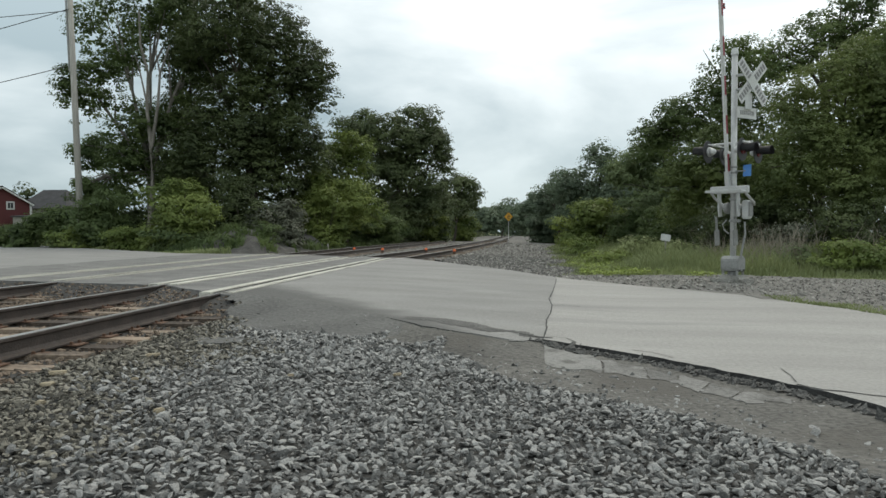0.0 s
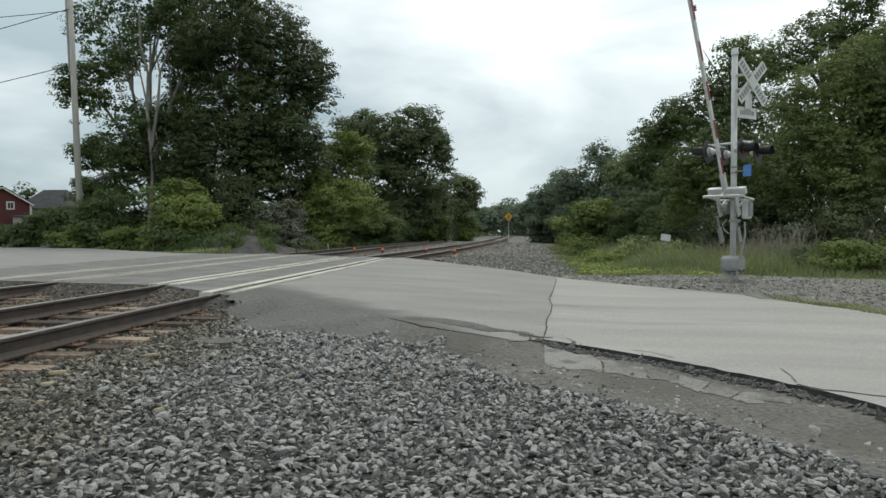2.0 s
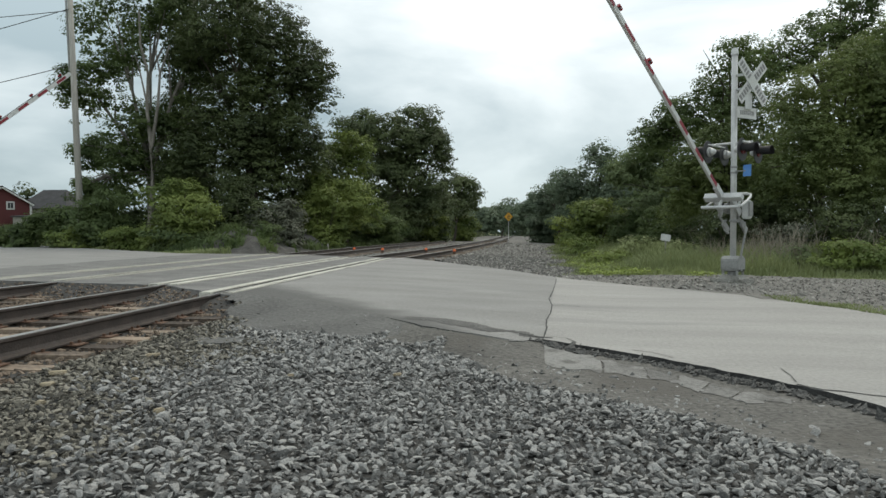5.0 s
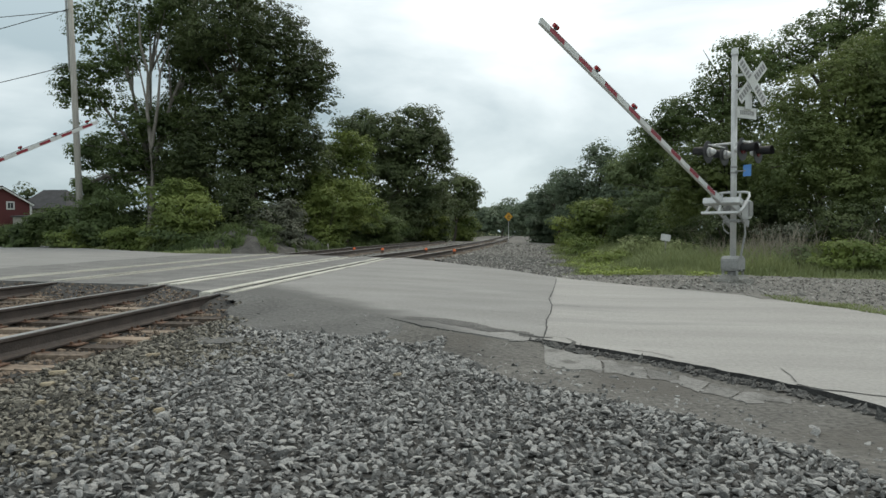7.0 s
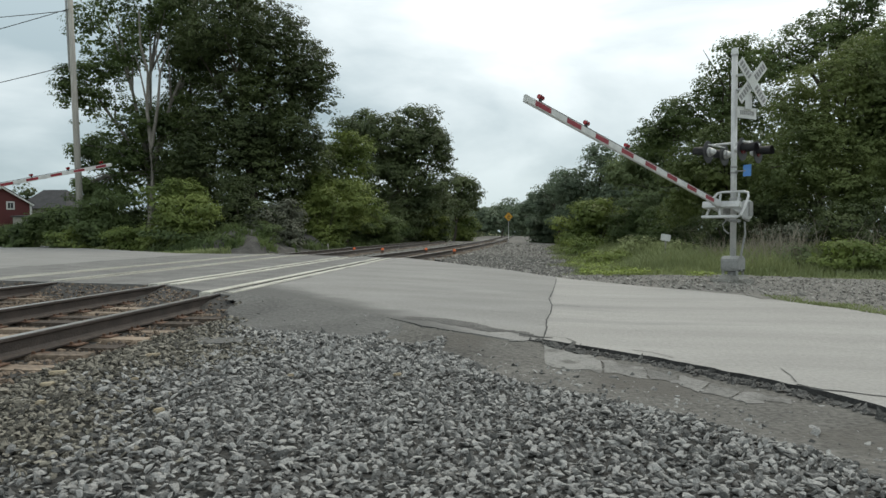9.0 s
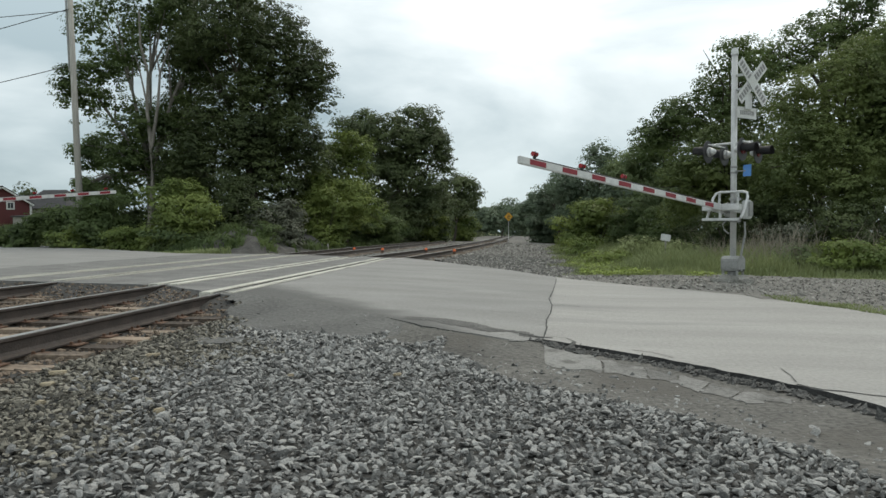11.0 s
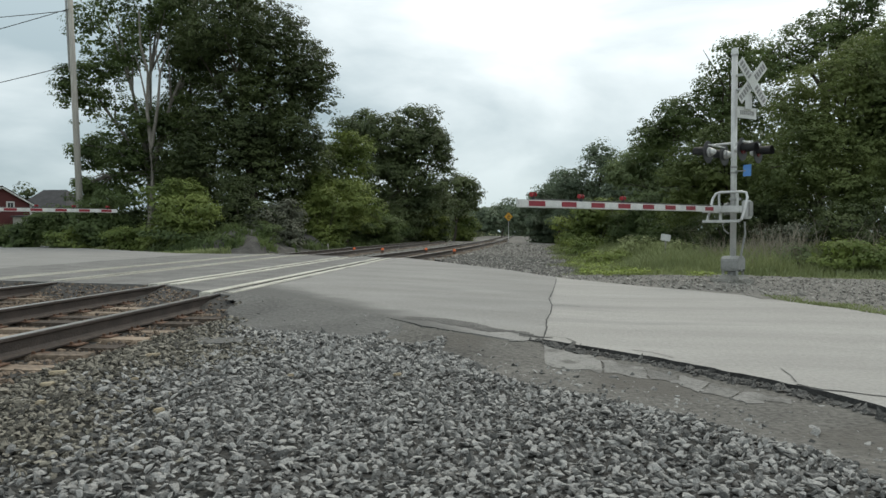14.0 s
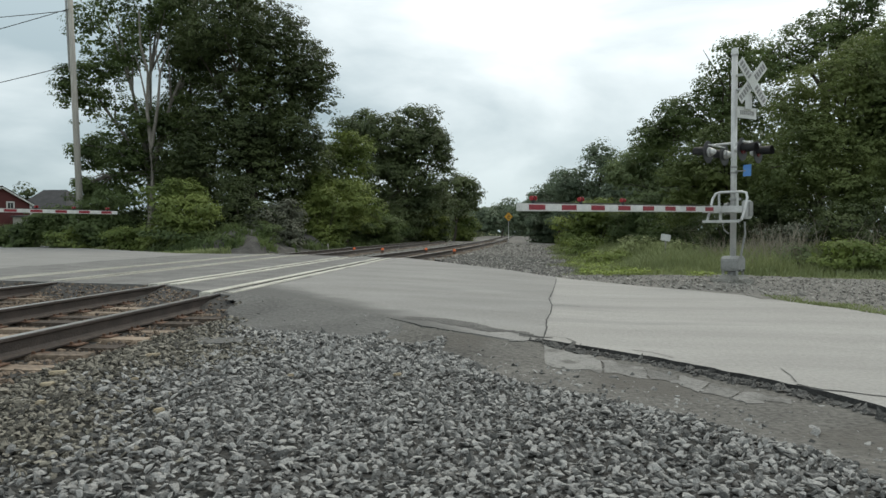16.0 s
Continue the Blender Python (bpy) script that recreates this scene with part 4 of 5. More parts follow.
def gate_arm(signal, pivot, label, far=False):
    """The swinging gate: frame round the mast, counterweights, striped arm, lamps. Its length runs along +x."""
    bm = box(ARM - 0.75, 0.055, 0.115, pose(0.75 + (ARM - 0.75) / 2, 0.0, 0), 0.01)
    arm = part("gate_arm", bm, MAT["white"], signal, label)
    # frame
    loop = [(0.40, 0.37, -0.25), (0.40, 0.43, -0.22), (0.26, 0.44, -0.02), (0.12, 0.44, 0.24), (0.07, 0.40, 0.34), (0.06, 0.31, 0.37), (0.06, -0.17, 0.37), (0.07, -0.26, 0.34), (0.12, -0.30, 0.24), (0.26, -0.30, -0.02),
            (0.40, -0.29, -0.22), (0.40, -0.23, -0.25)]
    part("frame_loop", tube(loop, [0.027] * len(loop), 8), MAT["silver"], arm, "bent silver-painted tube of the gate frame")
    for y in (-0.20, 0.20):
        part("support_plate", box(0.62, 0.03, 0.15, pose(0.16, y, 0.0), 0.008), MAT["silver"], arm)
        part("support_plate", box(0.07, 0.03, 0.38, pose(0.04, y, 0.17), 0.008), MAT["silver"], arm)
    fr = box(0.15, 0.80, 0.13, pose(0.42, 0.03, 0), 0.01)
    box(0.055, 0.78, 0.055, pose(0.41, 0, -0.25), 0.008, fr)
    box(0.05, 0.05, 0.2, pose(0.41, 0.0, -0.12), 0.006, fr)
    part("gate_frame", fr, MAT["silver"], arm, "silver-painted steel gate frame")
    sleeve = box(0.40, 0.085, 0.15, pose(0.62, 0, 0), 0.012)
    part("sleeve", sleeve, MAT["silver"], arm)
    for y in (-0.28, 0.12):
        cw = bmesh.new()
        box(0.55, 0.025, 0.07, pose(-0.42, y, -0.02), 0.006, cw)
        box(0.34, 0.05, 0.16, pose(-0.60, y, -0.02), 0.012, cw)
        part("counterweight", cw, MAT["steel_dull"], arm, "flat grey steel counterweight")
    # red bands, proud of the white board on both faces
    k, d = 0, ARM - 0.43
    while d > 0.95:
        bm = box(0.405, 0.062, 0.090, pose(d, 0, 0.003), 0.006)
        part("red_band", bm, MAT["red"], arm)
        d -= 0.813
    for n, d in enumerate((ARM - 0.37, ARM - 1.60, ARM - 2.86)):
        lamp = part("gate_lamp", cyl(0.022, 0.03, 0.05, pose(d, 0, 0.055), 12), MAT["black"], arm)
        case = box(0.06, 0.06, 0.085, pose(d, 0, 0.135), 0.018)
        part("lamp_case", case, MAT["lamp_dim"], lamp, "dark red warning lamp")
        for s in (-1, 1):
            hood = cyl(0.036, 0.036, 0.025, pose(d + s * 0.03, 0, 0.137, 0, s * 90, 0), 14, 0.004)
            part("lamp_lens", hood, MAT["lamp_red"], lamp)
    wire = tube([(0.85, 0, 0.075), (2.5, 0, 0.07), (4.6, 0, 0.072), (ARM - 0.4, 0, 0.07)], [0.009] * 4, 6)
    part("wire", wire, MAT["cable"], arm)
    return arm


def light_unit(signal, m):
    """A flashing light that faces along m's +x: round black background, housing, lens and hood."""
    target = part("light_background", cyl(0.24, 0.24, 0.012, m @ pose(0, 0, 0, 0, 90, 0), 28, 0.003), MAT["black"], signal, "round black light background")
    house = cyl(0.10, 0.10, 0.05, m @ pose(0, 0, 0, 0, -90, 0), 20, 0.01)
    cyl(0.095, 0.045, 0.11, m @ pose(-0.05, 0, 0, 0, -90, 0), 20, 0.01, house)
    part("light_housing", house, MAT["silver"], target, "silver-grey lamp housing", True)
    part("lens", cyl(0.105, 0.09, 0.03, m @ pose(0.012, 0, 0, 0, 90, 0), 20, 0.008), MAT["lamp_dim"], target, "dim red glass lens")
    hood = bmesh.new()
    ring = [[hood.verts.new(m @ Vector((d, 0.125 * math.cos(a), 0.125 * math.sin(a)))) for a in [radians(-20 + 220 * k / 13) for k in range(14)]] for d in (0.012, 0.30)]
    for k in range(13):
        hood.faces.new((ring[0][k], ring[0][k + 1], ring[1][k + 1], ring[1][k]))
    bmesh.ops.solidify(hood, geom=hood.faces[:], thickness=0.006)
    part("hood", hood, MAT["black"], target)


def blade_bars(parent, m, length, gaps, height=0.12, depth=0.004):
    """Plain bars in place of lettering."""
    x = -length / 2
    for w, g in gaps:
        bar = part("letter_bar", box(w, depth, height, m @ pose(x + w / 2, 0, 0), 0.0), MAT["writing"], parent)
        x += w + g


def crossing_signal(m, label, group):
    """Mast, base, crossbuck, lights, mechanism. Local +x is the way the gate points."""
    s = empty("crossing_signal", m, label, "railway signal", group)
    part("mast", cyl(0.064, 0.062, 4.72, pose(0, 0, 0.10), 20, 0.004), MAT["silver"], s, "silver-painted steel mast", True)
    cap = cyl(0.085, 0.06, 0.16, pose(0, 0, 4.78), 16, 0.02)
    part("pinnacle", cap, MAT["silver"], s)
    foot = bmesh.new()
    prism([(-0.16, 0.21), (0.16, 0.21), (0.19, 0.27), (0.19, 0.46), (0.12, 0.53), (-0.12, 0.53), (-0.19, 0.46), (-0.19, 0.27)], 0.38, None, foot)
    bmesh.ops.bevel(foot, geom=foot.edges[:], offset=0.015, segments=2, affect="EDGES", clamp_overlap=True)
    part("mast_base", foot, MAT["steel_dull"], s, "cast grey junction box base")
    part("collar", cyl(0.10, 0.09, 0.20, pose(0, 0, 0.12), 16, 0.01), MAT["steel_dull"], s)
    for x in (-0.14, 0.14):
        for y in (-0.15, 0.15):
            part("anchor_bolt", cyl(0.028, 0.028, 0.22, pose(x, y, 0.08), 8), MAT["steel_dull"], s)
    # solid black blocks stand in for the shade in two hollows under the base
    for x in (-0.10, 0.10):
        part("hollow_shade", box(0.11, 0.40, 0.07, pose(x, 0, 0.235), 0.02), MAT["black"], s, "black block for the shade in the hollow under the base")
    for a, r in ((20, 0.36), (75, 0.42), (140, 0.38), (205, 0.40), (250, 0.44), (300, 0.39), (340, 0.46)):
        lump = box(0.16, 0.12, 0.10, None, 0.03)
        for v in lump.verts:
            v.co += 0.05 * noise.noise_vector(v.co * 9 + Vector((a, r, 0)))
        rubble = part("rubble", lump, MAT["concrete"], s)
        rubble.matrix_basis = pose(r * math.cos(radians(a)), r * math.sin(radians(a)), 0.0, 8, 5, a)
    block = box(0.56, 0.56, 0.50, pose(0, 0, -0.13), 0.06)
    bmesh.ops.subdivide_edges(block, edges=block.edges[:], cuts=2, use_grid_fill=True)
    for v in block.verts:
        v.co += Vector((0.05 * noise.noise(v.co * 5), 0.05 * noise.noise(v.co * 5 + Vector((7, 0, 0))), 0.03 * noise.noise(v.co * 6 + Vector((0, 5, 0)))))
    part("footing", block, MAT["concrete"], s, "weathered concrete footing")
    return s


def mast_fittings(s):
    """Crossbuck, sign, lights, mechanism: the warning faces look along local +y, to the coming traffic."""
    face = pose(0, 0, 0, 0, 0, -15)
    part("bracket", box(0.05, 0.40, 0.05, pose(0.02, 0.19, 4.05), 0.008), MAT["silver"], s)
    part("bracket", box(0.05, 0.40, 0.05, pose(0.02, 0.19, 4.35), 0.008), MAT["silver"], s)
    at = pose(0.0, 0.37, 4.17) @ face
    for n, a in enumerate((45, -45)):
        m = at @ pose(0, 0.014 * n, 0, 0, a, 0)
        blade = part("crossbuck_blade", box(1.14, 0.012, 0.23, m, 0.003), MAT["white"], s, "white crossbuck blade with grey lettering bars")
        for y in (-0.008, 0.008):
            for x0 in (-0.33, 0.33):
                blade_bars(blade, m @ pose(x0, y, 0), 0.40, [(0.055, 0.03)] * 5)
    low = pose(0.0, 0.26, 3.54) @ face
    sign = part("track_sign", box(0.62, 0.012, 0.235, low, 0.003), MAT["white"], s, "white sign with grey lettering bars")
    for y in (-0.008, 0.008):
        blade_bars(sign, low @ pose(0, y, 0), 0.44, [(0.04, 0.025)] * 7, 0.09)
    part("sign_strap", box(0.22, 0.012, 0.34, pose(0.0, 0.30, 3.78) @ face, 0.003), MAT["silver"], s)
    part("crossarm", tube([(0.0, -0.44, 2.93), (0.0, 0.40, 2.93)], [0.024, 0.024], 10), MAT["silver"], s)
    for y in (-0.40, 0.36):
        part("crossarm", tube([(-0.42, y, 2.90), (0.42, y, 2.90)], [0.024, 0.024], 10), MAT["silver"], s)
        for x in (-0.40, 0.40):
            f = -1 if y < 0 else 1
            light_unit(s, pose(x, y - f * 0.02, 2.74, 0, 0, 90 * f))
    for z in (2.28, 2.40):
        part("clamp", cyl(0.075, 0.075, 0.035, pose(0, 0, z), 16, 0.004), MAT["steel_dull"], s)
    part("bracket", box(0.03, 0.28, 0.025, pose(0.03, 0.16, 2.33), 0.005), MAT["steel_dull"], s)
    plate = part("blue_sign", box(0.23, 0.008, 0.24, pose(0.06, 0.31, 2.33, 0, 0, 64), 0.002), MAT["blue"], s, "small blue square notice")
    for z, w in ((0.06, 0.14), (0.0, 0.10), (-0.05, 0.13)):
        part("letter_bar", box(w, 0.002, 0.022, pose(0.06, 0.31, 2.33, 0, 0, 64) @ pose(0, 0.006, z)), MAT["white"], plate)
    mech = box(0.24, 0.14, 0.40, pose(-0.16, 0.22, 1.52), 0.025)
    body = part("mechanism", mech, MAT["silver"], s, "silver-grey gate mechanism case")
    part("cover", box(0.20, 0.03, 0.32, pose(-0.16, 0.30, 1.53), 0.010), MAT["steel_dull"], body)
    part("shaft_cover", cyl(0.13, 0.11, 0.10, pose(0.0, -0.09, 1.55, 90, 0, 0), 20, 0.015), MAT["steel_dull"], body)
    for z in (1.28, 1.74):
        part("clamp", box(0.17, 0.20, 0.06, pose(-0.01, 0.03, z), 0.012), MAT["steel_dull"], s)
    part("conduit", tube([(-0.05, 0.22, 1.26), (-0.04, 0.24, 1.0), (-0.02, 0.19, 0.7), (-0.01, 0.15, 0.45)], [0.022] * 4, 8), MAT["steel_dull"], s, "flexible grey cable conduit")
    part("conduit", tube([(0.10, -0.10, 1.30), (0.13, -0.18, 1.20), (0.10, -0.15, 1.08), (0.05, -0.07, 1.0)], [0.016] * 4, 8), MAT["steel_dull"], s)


NEAR_SIGNAL = crossing_signal(pose(4.71, 16.17, -0.22, 0, 0, HEADING), "silver railway crossing signal with crossbuck and lowering gate", "crossing signals")
mast_fittings(NEAR_SIGNAL)
NEAR_GATE = gate_arm(NEAR_SIGNAL, None, "red and white striped gate arm")
FAR_SIGNAL = crossing_signal(pose(-16.9, 18.13, -0.06, 0, 0, 64.4), "silver railway crossing signal with gate beyond the tracks", "crossing signals")
mast_fittings(FAR_SIGNAL)
FAR_GATE = gate_arm(FAR_SIGNAL, None, "red and white striped gate arm")


# ---- roadside and trackside things ----
def utility_pole():
    x, y = -25.1, 40.9
    p = empty("utility_pole", Matrix.Identity(4), "weathered grey-brown wooden utility pole among bushes", "utility pole")
    part("pole", tube([(x + 0.05, y, -0.9), (x - 0.27, y, 7.5), (x - 0.62, y, 16.5)], [0.20, 0.175, 0.145], 14), MAT["pole"], p, "", True)
    part("riser_pipe", tube([(x - 0.55, y - 0.1, 10.2), (x - 0.82, y - 0.1, 16.5)], [0.05, 0.05], 8), MAT["steel_dull"], p)
    part("crossarm", box(2.4, 0.10, 0.12, pose(x - 0.6, y - 0.1, 15.6), 0.01), MAT["pole"], p)
    part("bracket", box(0.30, 0.10, 0.06, pose(x - 0.4, y - 0.1, 3.95), 0.01), MAT["steel_dull"], p)


utility_pole()


def wire(a, b, sag, label):
    pts = []
    for k in range(17):
        f = k / 16
        q = Vector(a).lerp(Vector(b), f)
        q.z -= sag * 4 * f * (1 - f)
        pts.append(q)
    tagged(link("overhead_wire", tube(pts, [0.022] * 17, 6), MAT["cable"]), label, "overhead wire", "wires at the pole")


wire((-25.45, 40.8, 10.55), (-49.8, 45.6, 8.2), 0.3, "thick black cable sagging from the utility pole")
wire((-25.6, 40.8, 13.7), (-49.7, 45.6, 14.8), 0.3, "thin black wire from the utility pole")
wire((-25.6, 40.7, 13.75), (-45.8, 41.9, 10.0), 0.2, "thin black wire from the utility pole")


def house():
    m = pose(-61.8, 82.7, -0.3, 0, 0, 47)
    h = empty("house", m, "dark red house with white trim behind the bushes", "house")
    w, d, e, r = 6.2, 9.0, 4.4, 6.3
    part("wall", prism([(-w / 2, 0), (w / 2, 0), (w / 2, e), (0, r - 0.1), (-w / 2, e)], d, None), MAT["barn"], h, "dark red clapboard wall")
    for s in (-1, 1):
        slope = math.degrees(math.atan2(r - e, w / 2))
        part("roof", box(3.9, d + 0.7, 0.14, pose(s * w / 4 + s * 0.12, 0, (e + r) / 2 + 0.03, 0, s * slope, 0), 0.01), MAT["roof"], h)
        part("trim", box(3.8, 0.10, 0.16, pose(s * w / 4 + s * 0.10, -d / 2 - 0.36, (e + r) / 2 - 0.1, 0, s * slope, 0), 0.01), MAT["white"], h, "white gable trim")
        part("trim", box(0.22, 0.06, e, pose(s * (w / 2 - 0.1), -d / 2 - 0.03, e / 2), 0.01), MAT["white"], h)
    for x, z, ww, wh in ((1.7, 1.5, 0.8, 1.1), (-1.3, 1.5, 0.9, 1.2), (0.9, 4.2, 0.6, 0.7)):
        win = part("window", box(ww + 0.24, 0.08, wh + 0.24, pose(x, -d / 2 - 0.03, z), 0.01), MAT["white"], h, "white-framed window")
        for s in (-1, 1):
            part("pane", box(ww / 2 - 0.04, 0.03, wh - 0.06, pose(x + s * ww / 4, -d / 2 - 0.07, z)), MAT["glass"], win)


house()


def pale_shed():
    s = empty("shed", pose(-55.9, 81.2, -0.3, 0, 0, 15), "pale grey shed beside the red house", "shed")
    part("wall", box(2.6, 4, 2.9, pose(0, 0, 1.45), 0.02), MAT["concrete"], s)
    part("roof", box(3.0, 4.4, 0.16, pose(0, 0, 3.0, 3, 0, 0), 0.02), MAT["roof"], s)


pale_shed()


def grey_house():
    """A low house with a dark hipped roof."""
    h = empty("house", pose(-60.0, 92.0, -0.3), "low grey house with a dark hipped roof beyond the bushes", "house")
    part("wall", box(6.4, 6.0, 4.2, pose(0, 0, 2.1), 0.02), MAT["concrete"], h)
    bm = bmesh.new()
    low = [bm.verts.new((x, y, 4.15)) for x, y in ((-3.6, -3.4), (3.6, -3.4), (3.6, 3.4), (-3.6, 3.4))]
    top = [bm.verts.new((x, 0, 6.7)) for x in (-1.6, 1.6)]
    for f in ((low[0], low[1], top[1], top[0]), (low[1], low[2], top[1]), (low[2], low[3], top[0], top[1]), (low[3], low[0], top[0]), low[::-1]):
        bm.faces.new(f)
    part("roof", bm, MAT["roof"], h, "dark shingled hipped roof")
    for x in (-1.7, 1.5):
        win = part("window", box(1.1, 0.08, 1.3, pose(x, -3.03, 2.9), 0.01), MAT["white"], h, "white-framed window")
        part("pane", box(0.9, 0.03, 1.1, pose(x, -3.07, 2.9)), MAT["glass"], win)


grey_house()


def diamond_sign():
    x, y = -0.3, 78.3
    s = empty("warning_sign", pose(x, y, -0.45), "yellow diamond warning sign on a post beside the track", "sign")
    part("post", box(0.07, 0.07, 2.9, pose(0, 0, 1.4), 0.006), MAT["silver"], s)
    face = part("plate", box(0.66, 0.02, 0.66, pose(0, -0.05, 2.9, 0, 45, 0), 0.01), MAT["yellow"], s, "yellow diamond plate")
    for w, z in ((0.24, 3.06), (0.34, 2.9), (0.24, 2.74)):
        part("letter_bar", box(w, 0.006, 0.07, pose(0, -0.064, z)), MAT["black"], face)


diamond_sign()


def marker(m, label):
    s = empty("marker_post", m, label, "marker")
    part("stake", box(0.05, 0.05, 1.0, pose(0, 0, 0.5), 0.006), MAT["pole"], s)
    part("board", box(0.31, 0.03, 0.22, pose(0, -0.04, 1.0, 0, 8, 0), 0.02), MAT["white"], s, "small white board")


marker(pose(5.02, 24.57, -0.36, 0, 0, -12), "small white marker board standing in tall grass")
stub = empty("marker_post", pose(-10.7, 42.2, -0.30), "short pale stake beside the track", "marker")
part("stake", box(0.07, 0.07, 0.4, pose(0, 0, 0.18), 0.01), MAT["panel"], stub)
part("cap", box(0.09, 0.09, 0.05, pose(0, 0, 0.40), 0.01), MAT["white"], stub)

for x, y in ((-7.77, 35.89), (-6.16, 34.85), (-4.08, 35.05), (-2.56, 33.04)):
    f = empty("rail_flag", pose(x, y, -0.04), "small orange plastic rail marker beside the rail", "marker", "orange markers")
    part("base", box(0.12, 0.12, 0.22, pose(0, 0, -0.10), 0.02), MAT["plate"], f)
    part("cap", cyl(0.085, 0.04, 0.10, pose(0, 0, 0.0), 12, 0.015), MAT["orange"], f)


# ---- stones ----
def stone_shapes(n, rng):
    """Angular crushed stones: chipped blocks about one metre across."""
    gold = (1 + 5 ** 0.5) / 2
    base = np.array([(-1, gold, 0), (1, gold, 0), (-1, -gold, 0), (1, -gold, 0), (0, -1, gold), (0, 1, gold), (0, -1, -gold), (0, 1, -gold), (gold, 0, -1), (gold, 0, 1), (-gold, 0, -1), (-gold, 0, 1)])
    base /= np.linalg.norm(base[0]) * 2
    faces = np.array([(0, 11, 5), (0, 5, 1), (0, 1, 7), (0, 7, 10), (0, 10, 11), (1, 5, 9), (5, 11, 4), (11, 10, 2), (10, 7, 6), (7, 1, 8), (3, 9, 4), (3, 4, 2), (3, 2, 6), (3, 6, 8), (3, 8, 9), (4, 9, 5),
                      (2, 4, 11), (6, 2, 10), (8, 6, 7), (9, 8, 1)])
    out = []
    for _ in range(n):
        v = base + rng.normal(size=base.shape) * 0.10
        for _ in range(3):
            d = rng.normal(size=3)
            d /= np.linalg.norm(d)
            h = v @ d
            lim = rng.uniform(0.22, 0.36)
            v = v - np.clip(h - lim, 0, None)[:, None] * d
        out.append(v * rng.uniform((0.9, 0.62, 0.34), (1.5, 1.0, 0.56)))
    return out, faces


SHAPES, STONE_FACES = stone_shapes(40, np.random.default_rng(3))


def chip_shapes(n, rng):
    """Plainer eight-sided stones for the beds further off."""
    base = np.array([(1, 0, 0), (0, 1, 0), (-1, 0, 0), (0, -1, 0), (0, 0, 1), (0, 0, -1)]) * 0.55
    faces = np.array([(0, 1, 4), (1, 2, 4), (2, 3, 4), (3, 0, 4), (1, 0, 5), (2, 1, 5), (3, 2, 5), (0, 3, 5)])
    return [(base + rng.normal(size=base.shape) * 0.13) * rng.uniform((0.9, 0.65, 0.45), (1.4, 1.0, 0.75)) for _ in range(n)], faces


CHIPS, CHIP_FACES = chip_shapes(40, np.random.default_rng(4))


def turns(n, rng):
    """Random turns, as matrices."""
    q = rng.normal(size=(n, 4)) * (1, 0.27, 0.27, 1)
    q /= np.linalg.norm(q, axis=1)[:, None]
    w, x, y, z = q.T
    return np.stack([np.stack([1 - 2 * (y * y + z * z), 2 * (x * y - z * w), 2 * (x * z + y * w)], -1), np.stack([2 * (x * y + z * w), 1 - 2 * (x * x + z * z), 2 * (y * z - x * w)], -1),
                     np.stack([2 * (x * z - y * w), 2 * (y * z + x * w), 1 - 2 * (x * x + y * y)], -1)], 1)


def strew(name, xs, ys, zs, sizes, mat, rng, label, parent=None, shapes=SHAPES, stone_faces=STONE_FACES):
    n = len(xs)
    kind = rng.integers(0, len(shapes), n)
    v = np.asarray(shapes)[kind]
    v = np.einsum("nij,nkj->nki", turns(n, rng), v) * np.asarray(sizes)[:, None, None] + np.stack([xs, ys, zs], -1)[:, None]
    f = stone_faces[None] + len(shapes[0]) * np.arange(n)[:, None, None]
    return tagged(raw(name, v.reshape(-1, 3), f.reshape(-1, 3), mat, parent), label, "gravel", kind="stuff")


def scatter(x0, x1, y0, y1, pitch, rng):
    gx, gy = np.meshgrid(np.arange(x0, x1, pitch), np.arange(y0, y1, pitch))
    p = np.stack([gx.ravel(), gy.ravel()], -1) + rng.uniform(-0.5, 0.5, (gx.size, 2)) * pitch
    return p[:, 0], p[:, 1]


def in_view_strip(x, y):
    """The wedge of ballast between the tripod and the crossing."""
    return (x > -0.78 * y - 0.4) & (x < 0.56 * y + 0.4)


rng = np.random.default_rng(11)

# foreground ballast, stone on stone
sx, sy = scatter(-7.5, 2.9, 2.0, 10.2, 0.0285, rng)
keep = in_view_strip(sx, sy) & ~inside(sx, sy, ROAD) & ~inside(sx + 0.10 * np.sin(sy * 9), sy - 0.26 + 0.08 * np.sin(sx * 7), APRON) & ~inside(sx - 0.08 + 0.06 * np.sin(sy * 8), sy - 0.13 + 0.09 * np.sin(sx * 6 + 1), DIRT) & (sx > -3.40) & ((sy < 6.3) | (rng.uniform(size=len(sx)) < 0.7))
sx, sy = sx[keep], sy[keep]
size = rng.lognormal(math.log(0.0395), 0.24, len(sx))
sz = np.array([bed_z(x, y) for x, y in zip(sx, sy)]) + rng.uniform(-0.026, 0.020, len(sx)) + 0.008
sz = np.where(inside(sx, sy, DIRT), np.array([max(a, dirt_z(x, y) + 0.004) for x, y, a in zip(sx, sy, sz)]), sz)
sz = np.where(inside(sx, sy, APRON), np.array([max(a, apron_z(x, y) + 0.004) for x, y, a in zip(sx, sy, sz)]), sz)
near = np.argsort(np.hypot(sx + 0.35, sy))[:300]
rest = np.setdiff1d(np.arange(len(sx)), near)
stained = sx[rest] < -2.35 - 0.07 * (sy[rest] - 4) + 0.28 * np.sin(sy[rest] * 2.3) + rng.normal(size=len(rest)) * 0.25
close = sy[rest] < 5.6
